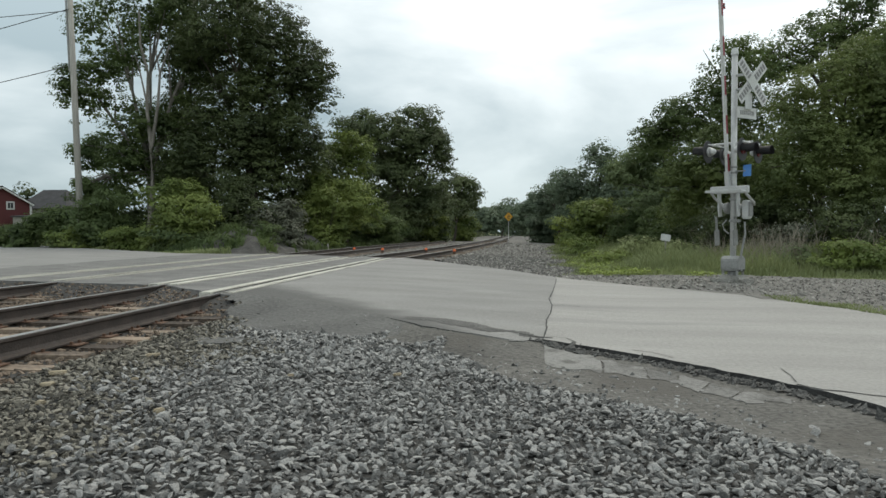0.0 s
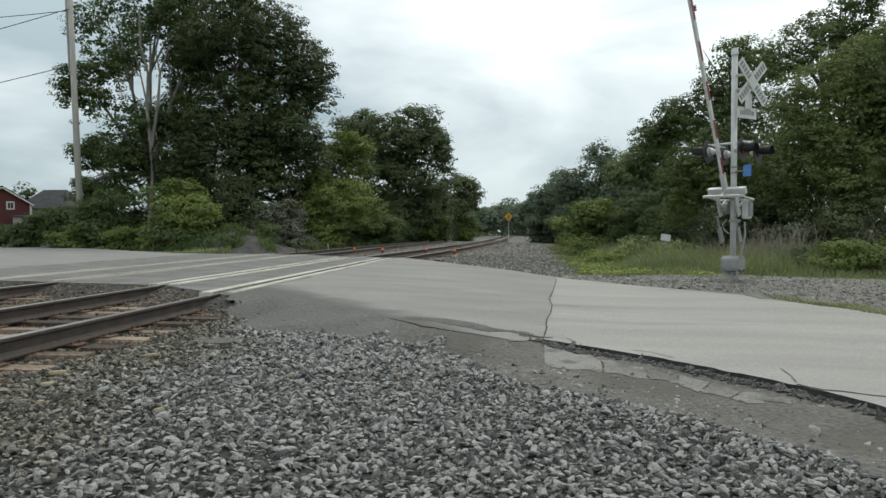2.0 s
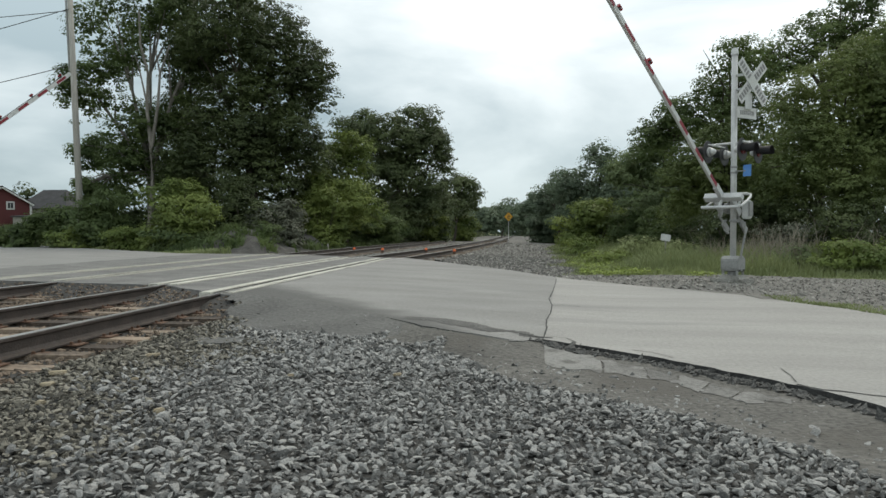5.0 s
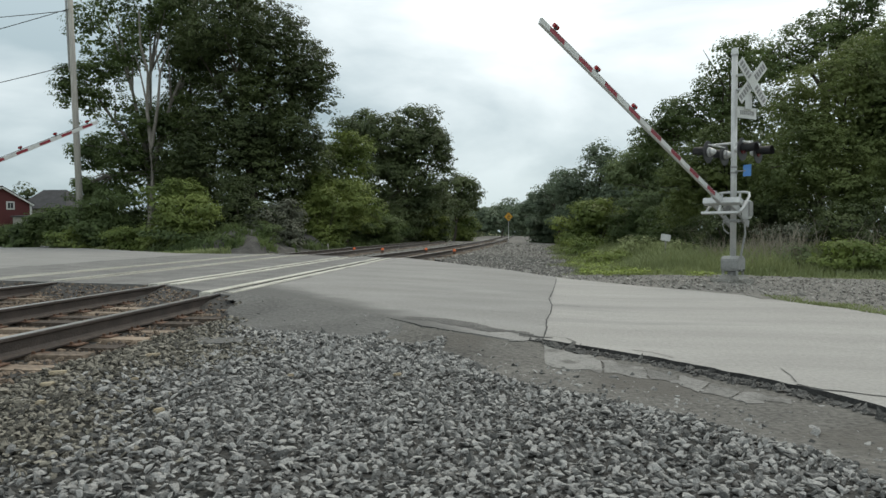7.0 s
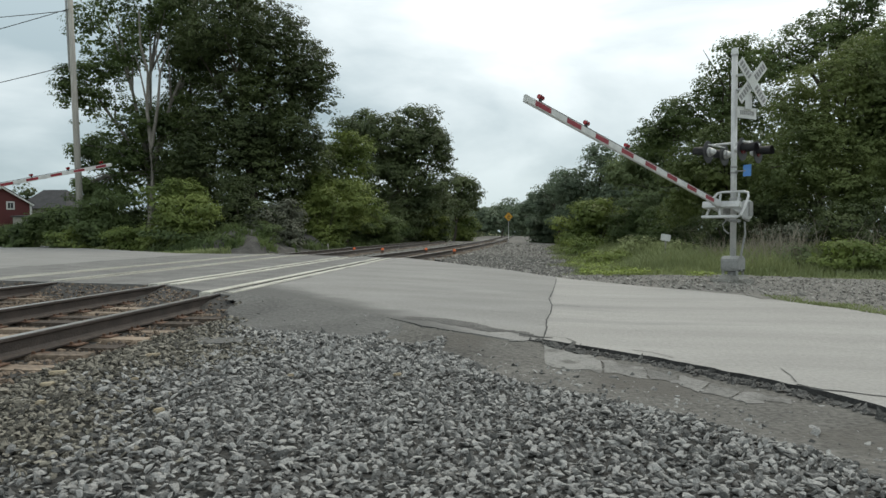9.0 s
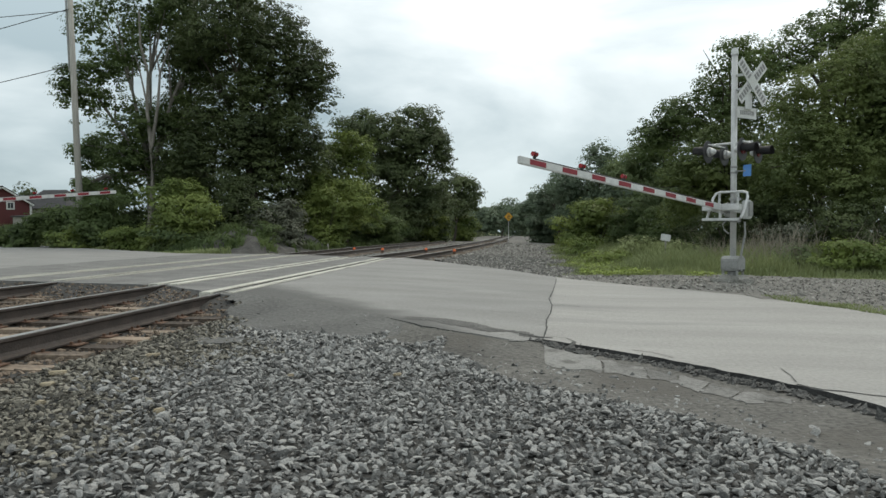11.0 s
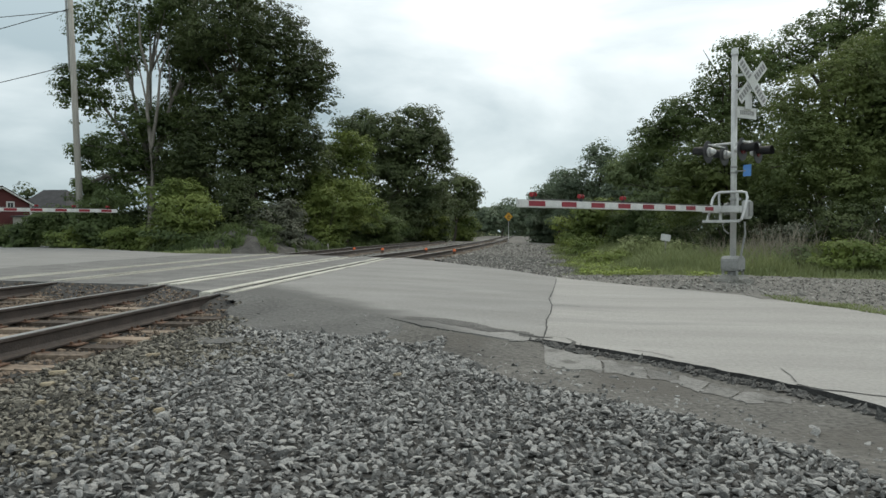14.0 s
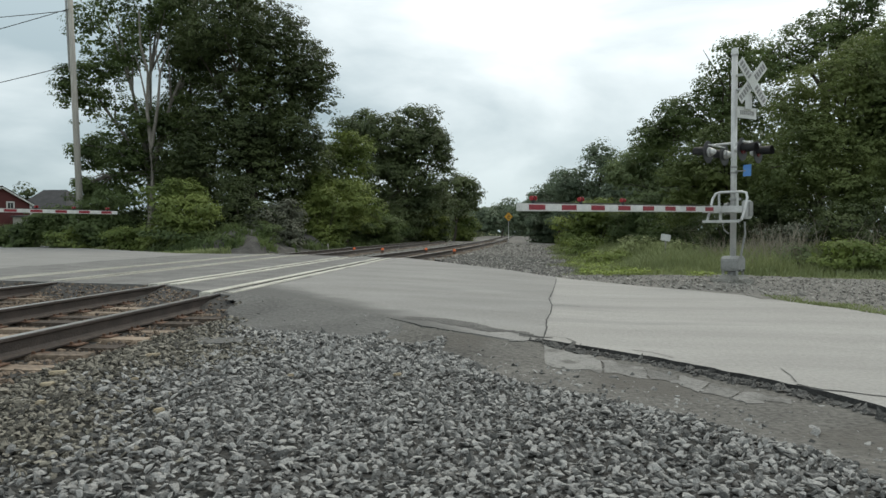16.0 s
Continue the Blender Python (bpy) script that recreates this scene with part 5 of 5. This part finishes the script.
for pick, forms, sides, mat, label in ((rest[close & ~stained], SHAPES, STONE_FACES, "stone", "loose grey crushed stones of the ballast"), (rest[~close & ~stained], CHIPS, CHIP_FACES, "stone", "loose grey crushed stones of the ballast"),
                                       (rest[stained], SHAPES, STONE_FACES, "shoulder_stone", "brown-stained crushed stones beside the ties")):
    strew("ballast_stones", sx[pick], sy[pick], sz[pick], size[pick] * (1.0 if forms is SHAPES else 1.15), MAT[mat], rng, label, None, forms, sides)
stone_meshes = []
for v in SHAPES[:12]:
    me = bpy.data.meshes.new("stone")
    me.from_pydata(v.tolist(), [], STONE_FACES.tolist())
    me.materials.append(MAT["stone_each"])
    stone_meshes.append(me)
for k in near:
    ob = new("stone", stone_meshes[int(rng.integers(0, 12))])
    ob.parent = ballast
    ob.matrix_basis = pose(sx[k], sy[k], sz[k], rng.uniform(-30, 30), rng.uniform(-30, 30), rng.uniform(0, 360)) @ Matrix.Scale(float(size[k]), 4)

# the bed goes on round the tripod
sx, sy = scatter(-3.3, 3.5, -5.9, 6.6, 0.046, rng)
keep = ~inside(sx, sy, DIRT) & ~inside(sx, sy, ROAD) & ~((sy > 2.0) & in_view_strip(sx, sy))
sx, sy = sx[keep], sy[keep]
sz = np.array([bed_z(x, y) for x, y in zip(sx, sy)]) + rng.uniform(-0.015, 0.015, len(sx))
strew("ballast_stones", sx, sy, sz, rng.lognormal(math.log(0.055), 0.28, len(sx)), MAT["stone"], rng, "loose grey crushed stones of the ballast", None, CHIPS, CHIP_FACES)

# chips of old ties and a few odd pale stones lying on top
for x, y, w, a in ((-3.05, 4.55, 0.09, 20), (-2.75, 4.05, 0.07, -30), (-3.2, 4.9, 0.12, 10), (-2.0, 4.0, 0.06, 60), (-2.55, 4.75, 0.05, -10), (-1.6, 5.2, 0.05, 35), (-0.85, 5.4, 0.06, 15), (-2.9, 5.7, 0.10, 5)):
    chip = box(w, w * 0.45, 0.025, None, 0.006)
    for v in chip.verts:
        v.co += Vector((0.3 * w * noise.noise(v.co * 30 + Vector((x, y, 0))), 0.2 * w * noise.noise(v.co * 30 + Vector((y, x, 3))), 0))
    ob = tagged(link("wood_chip", chip, MAT["wood_chip"]), "small pale splinter of an old tie on the ballast", "wood chip", "wood chips")
    ob.matrix_basis = pose(x, y, bed_z(x, y) + 0.03, 6, -5, a)
lump = box(0.62, 0.40, 0.05, None, 0.012)
for v in lump.verts:
    v.co += Vector((0.16 * noise.noise(v.co * 4), 0.12 * noise.noise(v.co * 5 + Vector((4, 0, 0))), 0.01 * noise.noise(v.co * 9)))
ob = tagged(link("asphalt_slab", lump, MAT["apron"]), "flat grey lump of old asphalt sunk in the ballast", "asphalt lump")
ob.matrix_basis = pose(-2.66, 6.70, bed_z(-2.66, 6.70) + 0.004, 1, 2, 30)

# a few loose stones on the apron and the dirt, denser towards the ballast
sx, sy = scatter(-3.5, 3.0, 2.6, 9.0, 0.05, rng)
on_dirt, on_apron = inside(sx, sy, DIRT), inside(sx, sy, APRON)
away = np.array([near_road(x, y) for x, y in zip(sx, sy)])
keep = in_view_strip(sx, sy) & ((on_dirt & (rng.uniform(size=len(sx)) < np.clip(away * 0.75 - 0.25, 0.06, 0.9))) | (on_apron & (rng.uniform(size=len(sx)) < np.clip(away * 0.5 - 0.5, 0.02, 0.8))))
sx, sy = sx[keep], sy[keep]
sz = np.array([dirt_z(x, y) if d else apron_z(x, y) for x, y, d in zip(sx, sy, on_dirt[keep])])
strew("loose_stones", sx, sy, sz, rng.lognormal(math.log(0.024), 0.5, len(sx)), MAT["stone"], rng, "scattered small grey stones on bare dirt")

# lumps broken off along the gap
u = rng.uniform(0, 1, 800)
gap_x, gap_y = [0.25, 1.13, 1.5, 1.88, 2.21, 2.86], [6.83, 6.23, 5.72, 5.20, 4.60, 3.16]
sx = np.interp(u, [0, 0.3, 0.45, 0.6, 0.75, 1], gap_x) - 0.03 + rng.normal(size=800) * 0.035
sy = np.interp(u, [0, 0.3, 0.45, 0.6, 0.75, 1], gap_y) - 0.02 + rng.normal(size=800) * 0.035
sz = np.array([road_z(x) - 0.004 if inside([x], [y], ROAD)[0] else dirt_z(x, y) + 0.006 for x, y in zip(sx, sy)])
strew("asphalt_crumbs", sx, sy, sz, rng.lognormal(math.log(0.030), 0.5, 800), MAT["crumble"], rng, "dark lumps broken off along the gap", None, CHIPS, CHIP_FACES)

# stones between the ties
sx, sy = scatter(-10.6, -3.35, 3.6, 12.2, 0.05, rng)
clear = np.ones(len(sx), bool)
for r in RAILS:
    clear &= np.abs(sx - r) > 0.10
keep = clear & in_view_strip(sx, sy) & ~inside(sx, sy, ROAD)
sx, sy = sx[keep], sy[keep]
sz = np.array([bed_z(x, y) for x, y in zip(sx, sy)]) + rng.uniform(-0.01, 0.012, len(sx))
gap = np.abs(((sy - 5.62) / 0.515 + 0.5) % 1 - 0.5)
sz = np.where(gap < 0.24, np.minimum(sz, -0.205), sz)
on_ramp = inside(sx, sy, RAMP) & (rng.uniform(size=len(sx)) < 0.45)
sz = np.where(on_ramp, np.array([max(z, ramp_z(x, y) + 0.004) for x, y, z in zip(sx, sy, sz)]), sz)
strew("track_stones", sx, sy, sz, rng.lognormal(math.log(0.045), 0.3, len(sx)), MAT["track_stone"], rng, "rust-stained stones between the ties")

# ballast and verge beyond the road
sx, sy = scatter(-11, 11, 6.5, 70, 0.13, rng)
bx = np.array([bend(y) for y in sy])
verge = (sx > -3.6 + bx) & (sx < 1.6 + 0.045 * (sy - 15) + 0.9 * np.sin(sy * 0.7) * 0.4) & (sy > 15)
shoulder = inside(sx, sy, [(1.0, 17.0), (1.3, 16.8), (2.9, 14.7), (4.3, 13.2), (5.3, 10.9), (6.0, 8.8), (8, 6.6), (10.2, 12.0), (9.2, 16.3), (8.0, 16.9), (6.7, 18.0), (4.9, 18.8), (2.7, 18.6), (1.2, 18.4)])
tracks = (sy > 22.5) & (sx < -3.2 + bx) & (sx > -10.6 + bx)
keep = (verge | shoulder | (tracks & (rng.uniform(size=len(sx)) < 0.6))) & ~inside(sx, sy, ROAD) & (rng.uniform(size=len(sx)) < np.clip(1.5 - sy / 40, 0.22, 1))
sx, sy = sx[keep], sy[keep]
sz = np.array([max(bed_z(x, y) if x - bend(y) < 3.6 else -9, land_z(x, y), -0.262 if 5 < y < 18.5 and x > 1 else -9) for x, y in zip(sx, sy)])
strew("verge_stones", sx, sy, sz + 0.01, rng.lognormal(math.log(0.047), 0.40, len(sx)) * (1 + np.clip(sy - 25, 0, 40) / 55), MAT["verge_stone"], rng, "grey ballast stones spilling along the verge", None, CHIPS, CHIP_FACES)

# a shelf of old asphalt broken along the edge
SHELF_TOP = [(0.30, 6.66), (0.66, 6.30), (0.90, 6.10), (1.22, 5.70), (1.44, 5.42), (1.62, 5.14), (1.81, 4.94)]
SHELF_FOOT = [(0.27, 6.02), (0.62, 5.80), (0.87, 5.64), (1.19, 5.47), (1.29, 5.12), (1.47, 4.98), (1.79, 4.86)]


def shelf_piece(f0, f1):
    """One ragged piece of the shelf, between two shares of its length."""
    share = np.linspace(0, 1, len(SHELF_TOP))
    put = lambda line, f: np.array([np.interp(f, share, [p[0] for p in line]), np.interp(f, share, [p[1] for p in line])])
    n, m = max(4, int((f1 - f0) * 60)), 6
    verts = []
    for i in range(n + 1):
        f = f0 + (f1 - f0) * i / n
        for k in range(m + 1):
            g = k / m
            fr = f + 0.012 * noise.noise(Vector((g * 4, f0 * 50, 1)))
            p = put(SHELF_TOP, fr) * (1 - g) + put(SHELF_FOOT, fr) * g
            if k in (0, m):
                p += np.array((0.5, 0.9)) * 0.10 * noise.noise(Vector((p[0] * 7, p[1] * 7, 4)))
            verts.append((p[0], p[1], dirt_z(p[0], p[1]) + 0.010 - 0.006 * g + 0.004 * noise.noise(Vector((p[0] * 9, p[1] * 9, 2)))))
    w = m + 1
    return raw("broken_asphalt", verts, [(i * w + k, i * w + k + 1, (i + 1) * w + k + 1, (i + 1) * w + k) for i in range(n) for k in range(m)], MAT["slab"], dirt, "pale broken shelf of old asphalt")


for f0, f1 in ((0.0, 0.225), (0.235, 0.41), (0.415, 0.52), (0.53, 0.655), (0.665, 0.80), (0.81, 1.0)):
    shelf_piece(f0, f1)
for k, (x, y, w, d, a) in enumerate(((0.55, 6.30, 0.16, 0.10, -20), (0.98, 5.86, 0.18, 0.12, -45), (1.22, 5.48, 0.17, 0.11, -45), (1.36, 5.22, 0.15, 0.10, -50), (1.58, 4.92, 0.16, 0.10, -56), (0.05, 6.72, 0.16, 0.10, -30))):
    ring = []
    for i in range(6):
        a = 2 * math.pi * (i + random.uniform(-0.25, 0.25)) / 6 + 0.4
        c, s, r = math.cos(a), math.sin(a), random.uniform(0.65, 1.15)
        ring.append((0.5 * w * r * math.copysign(abs(c) ** 0.45, c), 0.5 * d * r * math.copysign(abs(s) ** 0.45, s)))
    bm = prism(ring, 0.03, pose(0, 0, 0, 90, 0, 0))
    ob = part("asphalt_fragment", bm, MAT["slab"], dirt)
    ob.matrix_basis = pose(x, y, dirt_z(x, y) - 0.010, random.uniform(-1, 1), random.uniform(-1, 1), a)


# ---- grass ----
def blades(name, xs, ys, heights, mat, rng, label, width=0.012, lean=0.35, height_at=None):
    n = len(xs)
    zs = np.array([max(land_z(x, y), bed_z(x, y) if x - bend(y) < 3.3 and x > -12 else -9) for x, y in zip(xs, ys)]) - 0.03
    if height_at:
        zs = np.array([height_at(x, y) for x, y in zip(xs, ys)]) - 0.02
    a = rng.uniform(0, 2 * math.pi, n)
    side = np.stack([np.cos(a), np.sin(a), np.zeros(n)], -1)
    tilt = rng.normal(size=(n, 2)) * lean
    base = np.stack([xs, ys, zs], -1)
    h = np.asarray(heights)
    mid = base + np.stack([tilt[:, 0] * h * 0.3, tilt[:, 1] * h * 0.3, h * 0.6], -1)
    tip = base + np.stack([tilt[:, 0] * h, tilt[:, 1] * h, h], -1)
    w = (width * rng.uniform(0.7, 1.5, n))[:, None]
    v = np.stack([base - side * w, base + side * w, mid + side * w * 0.9, mid - side * w * 0.9, tip], 1)
    i = np.arange(n)[:, None] * 5
    f = np.concatenate([i + [0, 1, 2], i + [0, 2, 3], i + [3, 2, 4]])
    return tagged(raw(name, v.reshape(-1, 3), f, mat), label, "grass", kind="stuff")


def verge_edge(y):
    return 1.55 + 0.028 * (y - 18) + 0.45 * np.sin(y * 0.9) * 0.5


n = 135000
gx_, gy_ = rng.uniform(1.0, 16, n), 14 + 44 * rng.uniform(0, 1, n) ** 1.6
patchy = np.array([noise.noise(Vector((x * 0.5, y * 0.5, 3))) for x, y in zip(gx_, gy_)])
keep = (gx_ > verge_edge(gy_) + patchy * 0.8) & (gy_ > 18.6 + patchy - 0.12 * np.clip(gx_ - 4, 0, 9)) & (rng.uniform(size=n) < 0.75 + patchy * 0.6)
gx_, gy_, patchy = gx_[keep], gy_[keep], patchy[keep]
deep = np.clip((gx_ - verge_edge(gy_)) / 3, 0, 1) * np.clip((gy_ - 18.5) / 3, 0, 1)
tall = (0.09 + 0.50 * deep) * rng.uniform(0.5, 1.3, len(gx_)) * (1 + patchy * 0.6)
blades("grass", gx_, gy_, tall, MAT["blade"], rng, "green roadside grass before the wood", 0.010)
n = 16000
wx, wy = rng.uniform(3.5, 15, n), rng.uniform(19, 34, n)
pt = np.array([noise.noise(Vector((x * 0.6, y * 0.6, 9))) for x, y in zip(wx, wy)])
keep = (pt > 0.05) & (wx > 6.2) & (wy > 21) & (wy < 27)
blades("weeds", wx[keep], wy[keep], rng.uniform(0.4, 1.2, keep.sum()) * (1 + 0.35 * (wx[keep] > 7.6)), MAT["blade_dry"], rng, "tall dry weeds among the grass", 0.008, 0.3)
n = 9000
wy = 18.3 + 14 * rng.uniform(0, 1, n) ** 1.7
wx = verge_edge(wy) + 0.4 + rng.uniform(0, 1, n) ** 1.3 * np.interp(wy, [18, 21, 32], [3.6, 1.8, 1.2])
pt = np.array([noise.noise(Vector((x * 0.9, y * 0.9, 31))) for x, y in zip(wx, wy)])
keep = pt + rng.uniform(-0.2, 0.2, n) > -0.02
wx, wy = wx[keep], wy[keep]
wz = np.array([max(land_z(x, y), bed_z(x, y) if x - bend(y) < 3.3 else -9) for x, y in zip(wx, wy)]) + rng.uniform(0.0, 0.16, len(wx))
v, f = leaves(np.stack([wx, wy, wz], -1), 0.085, rng, np.array((0, 0, 0.9)))
tagged(raw("ground_cover", v, f, MAT["leaf_bright"]), "bright yellow-green leafy mats at the edge of the grass", "weeds", kind="stuff")
n = 40000
wx, wy = rng.uniform(4.2, 8.2, n), rng.uniform(9.5, 15.5, n)
edge = np.interp(wy, [8.8, 10.74, 13.0, 14.5], [5.2, 4.69, 3.88, 2.66])
keep = (wx > edge + 0.05) & (wx < edge + 0.35 + 0.5 * np.sin(wy * 2.1) ** 2) & (wy < 12.9)
blades("verge_grass", wx[keep], wy[keep], rng.uniform(0.05, 0.13, keep.sum()), MAT["blade"], rng, "short grass along the road edge", 0.014)
n = 26000
f = rng.uniform(0, 0.86, n)
ex, ey = np.interp(f, [0, 0.35, 0.7, 0.9, 1], [-50, -30, -17, -12.6, -9.8]), np.interp(f, [0, 0.35, 0.7, 0.9, 1], [62.5, 45, 32.6, 28.4, 28.0])
u = rng.uniform(0, 1, n) ** 1.3 * 3.2 + 0.15
gx_, gy_ = ex + u * 0.35, ey + u
blades("bank_grass", gx_, gy_, (0.07 + 0.09 * u) * rng.uniform(0.4, 1.4, n), MAT["blade"], rng, "bright grass strip along the far road edge", 0.022)


# ---- bare earth bank beside the second track ----
def bank_z(x, y):
    """A steep bank of slumped earth: its foot runs along the road and then along the track."""
    side = float(np.interp(y, [32.4, 33.1, 34.2, 40, 50, 70], [-14.0, -12.2, -10.9, -10.8, -11.0, -11.6])) - x
    front = y - float(np.interp(x, [-22, -17, -13.7, -12.2, -11], [38.0, 34.6, 32.9, 32.8, 33.2]))
    wob = 0.9 * noise.noise(Vector((x * 0.7, y * 0.7, 3))) + 0.2 * noise.noise(Vector((x * 2.2, y * 2.2, 5)))
    d = min(side, front * 0.9) + wob
    k = min(1.0, max(0.0, d / 3.4))
    high = float(np.interp(x, [-22, -17, -13.5], [0.2, 0.9, 1.25])) * float(np.interp(y, [45, 70], [1.0, 0.6]))
    z = -0.46 + min(0.22, 0.3 * max(0.0, d + 0.6)) + high * (k * k * (3 - 2 * k)) ** 0.8
    return z + (0.10 * noise.noise(Vector((x * 1.9, y * 1.9, 7))) + 0.04 * noise.noise(Vector((x * 6, y * 6, 1)))) * min(1, 2 * k + 0.2)


bank = sheet("bank", span(-22, -10.2, 0.22), span(32.2, 66, 0.22), bank_z, MAT["heap"], "steep bank of bare dark earth with weeds beside the track", "bank")
n = 22000
bx_, by_ = rng.uniform(-17, -10.6, n), 32.6 + 26 * rng.uniform(0, 1, n) ** 1.5
pt = np.array([noise.noise(Vector((x * 0.8, y * 0.8, 21))) for x, y in zip(bx_, by_)])
keep = (pt + rng.uniform(-0.15, 0.15, n) > 0.27) | ((bx_ < -14.2) & (rng.uniform(size=n) < 0.3))
blades("bank_weeds", bx_[keep], by_[keep], rng.uniform(0.12, 0.5, keep.sum()), MAT["leaf_mid"], rng, "patches of green weeds on the bare bank", 0.03, 0.6, bank_z)


# ---- far woods ----
def far_wood(name, label, path, depth, low, high, count, mat, seed):
    """A belt of closed wood along a path, seen only from afar."""
    r = np.random.default_rng(seed)
    p = np.array(path, float)
    s = np.r_[0, np.cumsum(np.hypot(*np.diff(p, axis=0).T))]
    u = r.uniform(0, s[-1], count)
    x = np.interp(u, s, p[:, 0]) + r.uniform(0, depth, count) * np.sign(p[0, 0] if p[0, 0] else 1)
    y = np.interp(u, s, p[:, 1]) + r.uniform(-2, 2, count)
    h = np.interp(u, s, high) * (1 + 0.22 * np.sin(u * 0.55) * np.sin(u * 0.21 + 1))
    z = low + (h - low) * r.uniform(0, 1, count) ** 0.75
    v, f = leaves(np.stack([x, y, z], -1), max(0.26, math.hypot(*p.mean(0)) * 0.0040), r, np.array((0.0, -0.5, 0.6)))
    tagged(raw(name, v, f, mat), label, "wood", kind="stuff")


far_wood("far_wood", "dense green wood behind the trees beside the grass", [(7, 60), (9, 44), (12, 36), (17, 30), (22, 22)], 5, -0.4, [4.5, 4.9, 6.0, 7.4, 8.0], 30000, MAT["leaf_deep"], 5)
far_wood("far_wood", "dense wood along the distant track", [(14, 190), (7, 130), (5, 95), (6.5, 60)], 6, -0.4, [5.5, 5.0, 4.6, 4.6], 16000, MAT["leaf_far_haze"], 6)
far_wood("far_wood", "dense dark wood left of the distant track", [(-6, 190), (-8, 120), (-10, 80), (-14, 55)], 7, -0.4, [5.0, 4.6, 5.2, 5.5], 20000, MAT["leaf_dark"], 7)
far_wood("far_wood", "hazy wood closing the view down the track", [(30, 240), (8, 215), (0.1, 205), (-0.1, 200), (-30, 190)], 6, -0.5, [7, 6.6, 6.2, 6.2, 6.5], 14000, MAT["leaf_far_haze"], 8)
far_wood("far_wood", "distant trees behind the houses", [(-52, 100), (-80, 100), (-120, 90)], 8, -0.4, [5.2, 5.6, 6], 12000, MAT["leaf_dark"], 9)


# ---- what moves: the two gates come down ----
def swing(x, y, z, angle):
    return pose(x, y, z, 0, -angle, 0)


def motions():
    near = [(0, 83.4), (0.5, 82.3), (1.0, 77.3), (1.5, 71.6), (2.0, 65.4), (2.5, 59.2), (3.0, 53.3), (3.5, 47.7), (4.0, 43.6), (4.6, 39.0), (5.2, 34.4), (5.8, 29.9), (6.3, 26.3), (6.5, 24.9), (7.0, 22.1), (7.5, 19.4),
            (8.0, 16.8), (8.5, 14.3), (9.0, 12.0), (9.6, 9.6), (10.3, 6.9), (11.0, 4.6), (11.5, 3.25), (12.0, 2.0), (12.5, 0.7), (13.0, 0.15), (13.5, -0.15), (14.0, -0.5), (14.5, -0.75), (15.0, -0.9), (16.0, -0.97)]
    far = [(0, 84), (0.5, 83), (1.0, 80), (1.5, 75.3), (2.0, 69.3), (2.5, 63.2), (3.0, 57.3), (3.5, 51.7), (4.0, 47.5), (4.6, 43.0), (5.2, 38.6), (5.8, 34.2), (6.5, 29.2), (7.0, 25.9), (7.5, 22.5), (8.0, 19.2), (8.5, 16.4),
           (9.0, 13.8), (9.6, 11.3), (10.3, 8.6), (11.0, 6.1), (11.5, 4.7), (12.0, 3.5), (12.5, 2.3), (13.0, 1.6), (13.5, 1.1), (14.0, 0.7), (15.0, 0.35), (16.0, 0.2)]
    walk(NEAR_GATE, [(t, swing(0.06, -0.07, 1.52, a)) for t, a in near])
    walk(FAR_GATE, [(t, swing(0.06, -0.07, 1.53, a)) for t, a in far])


motions()
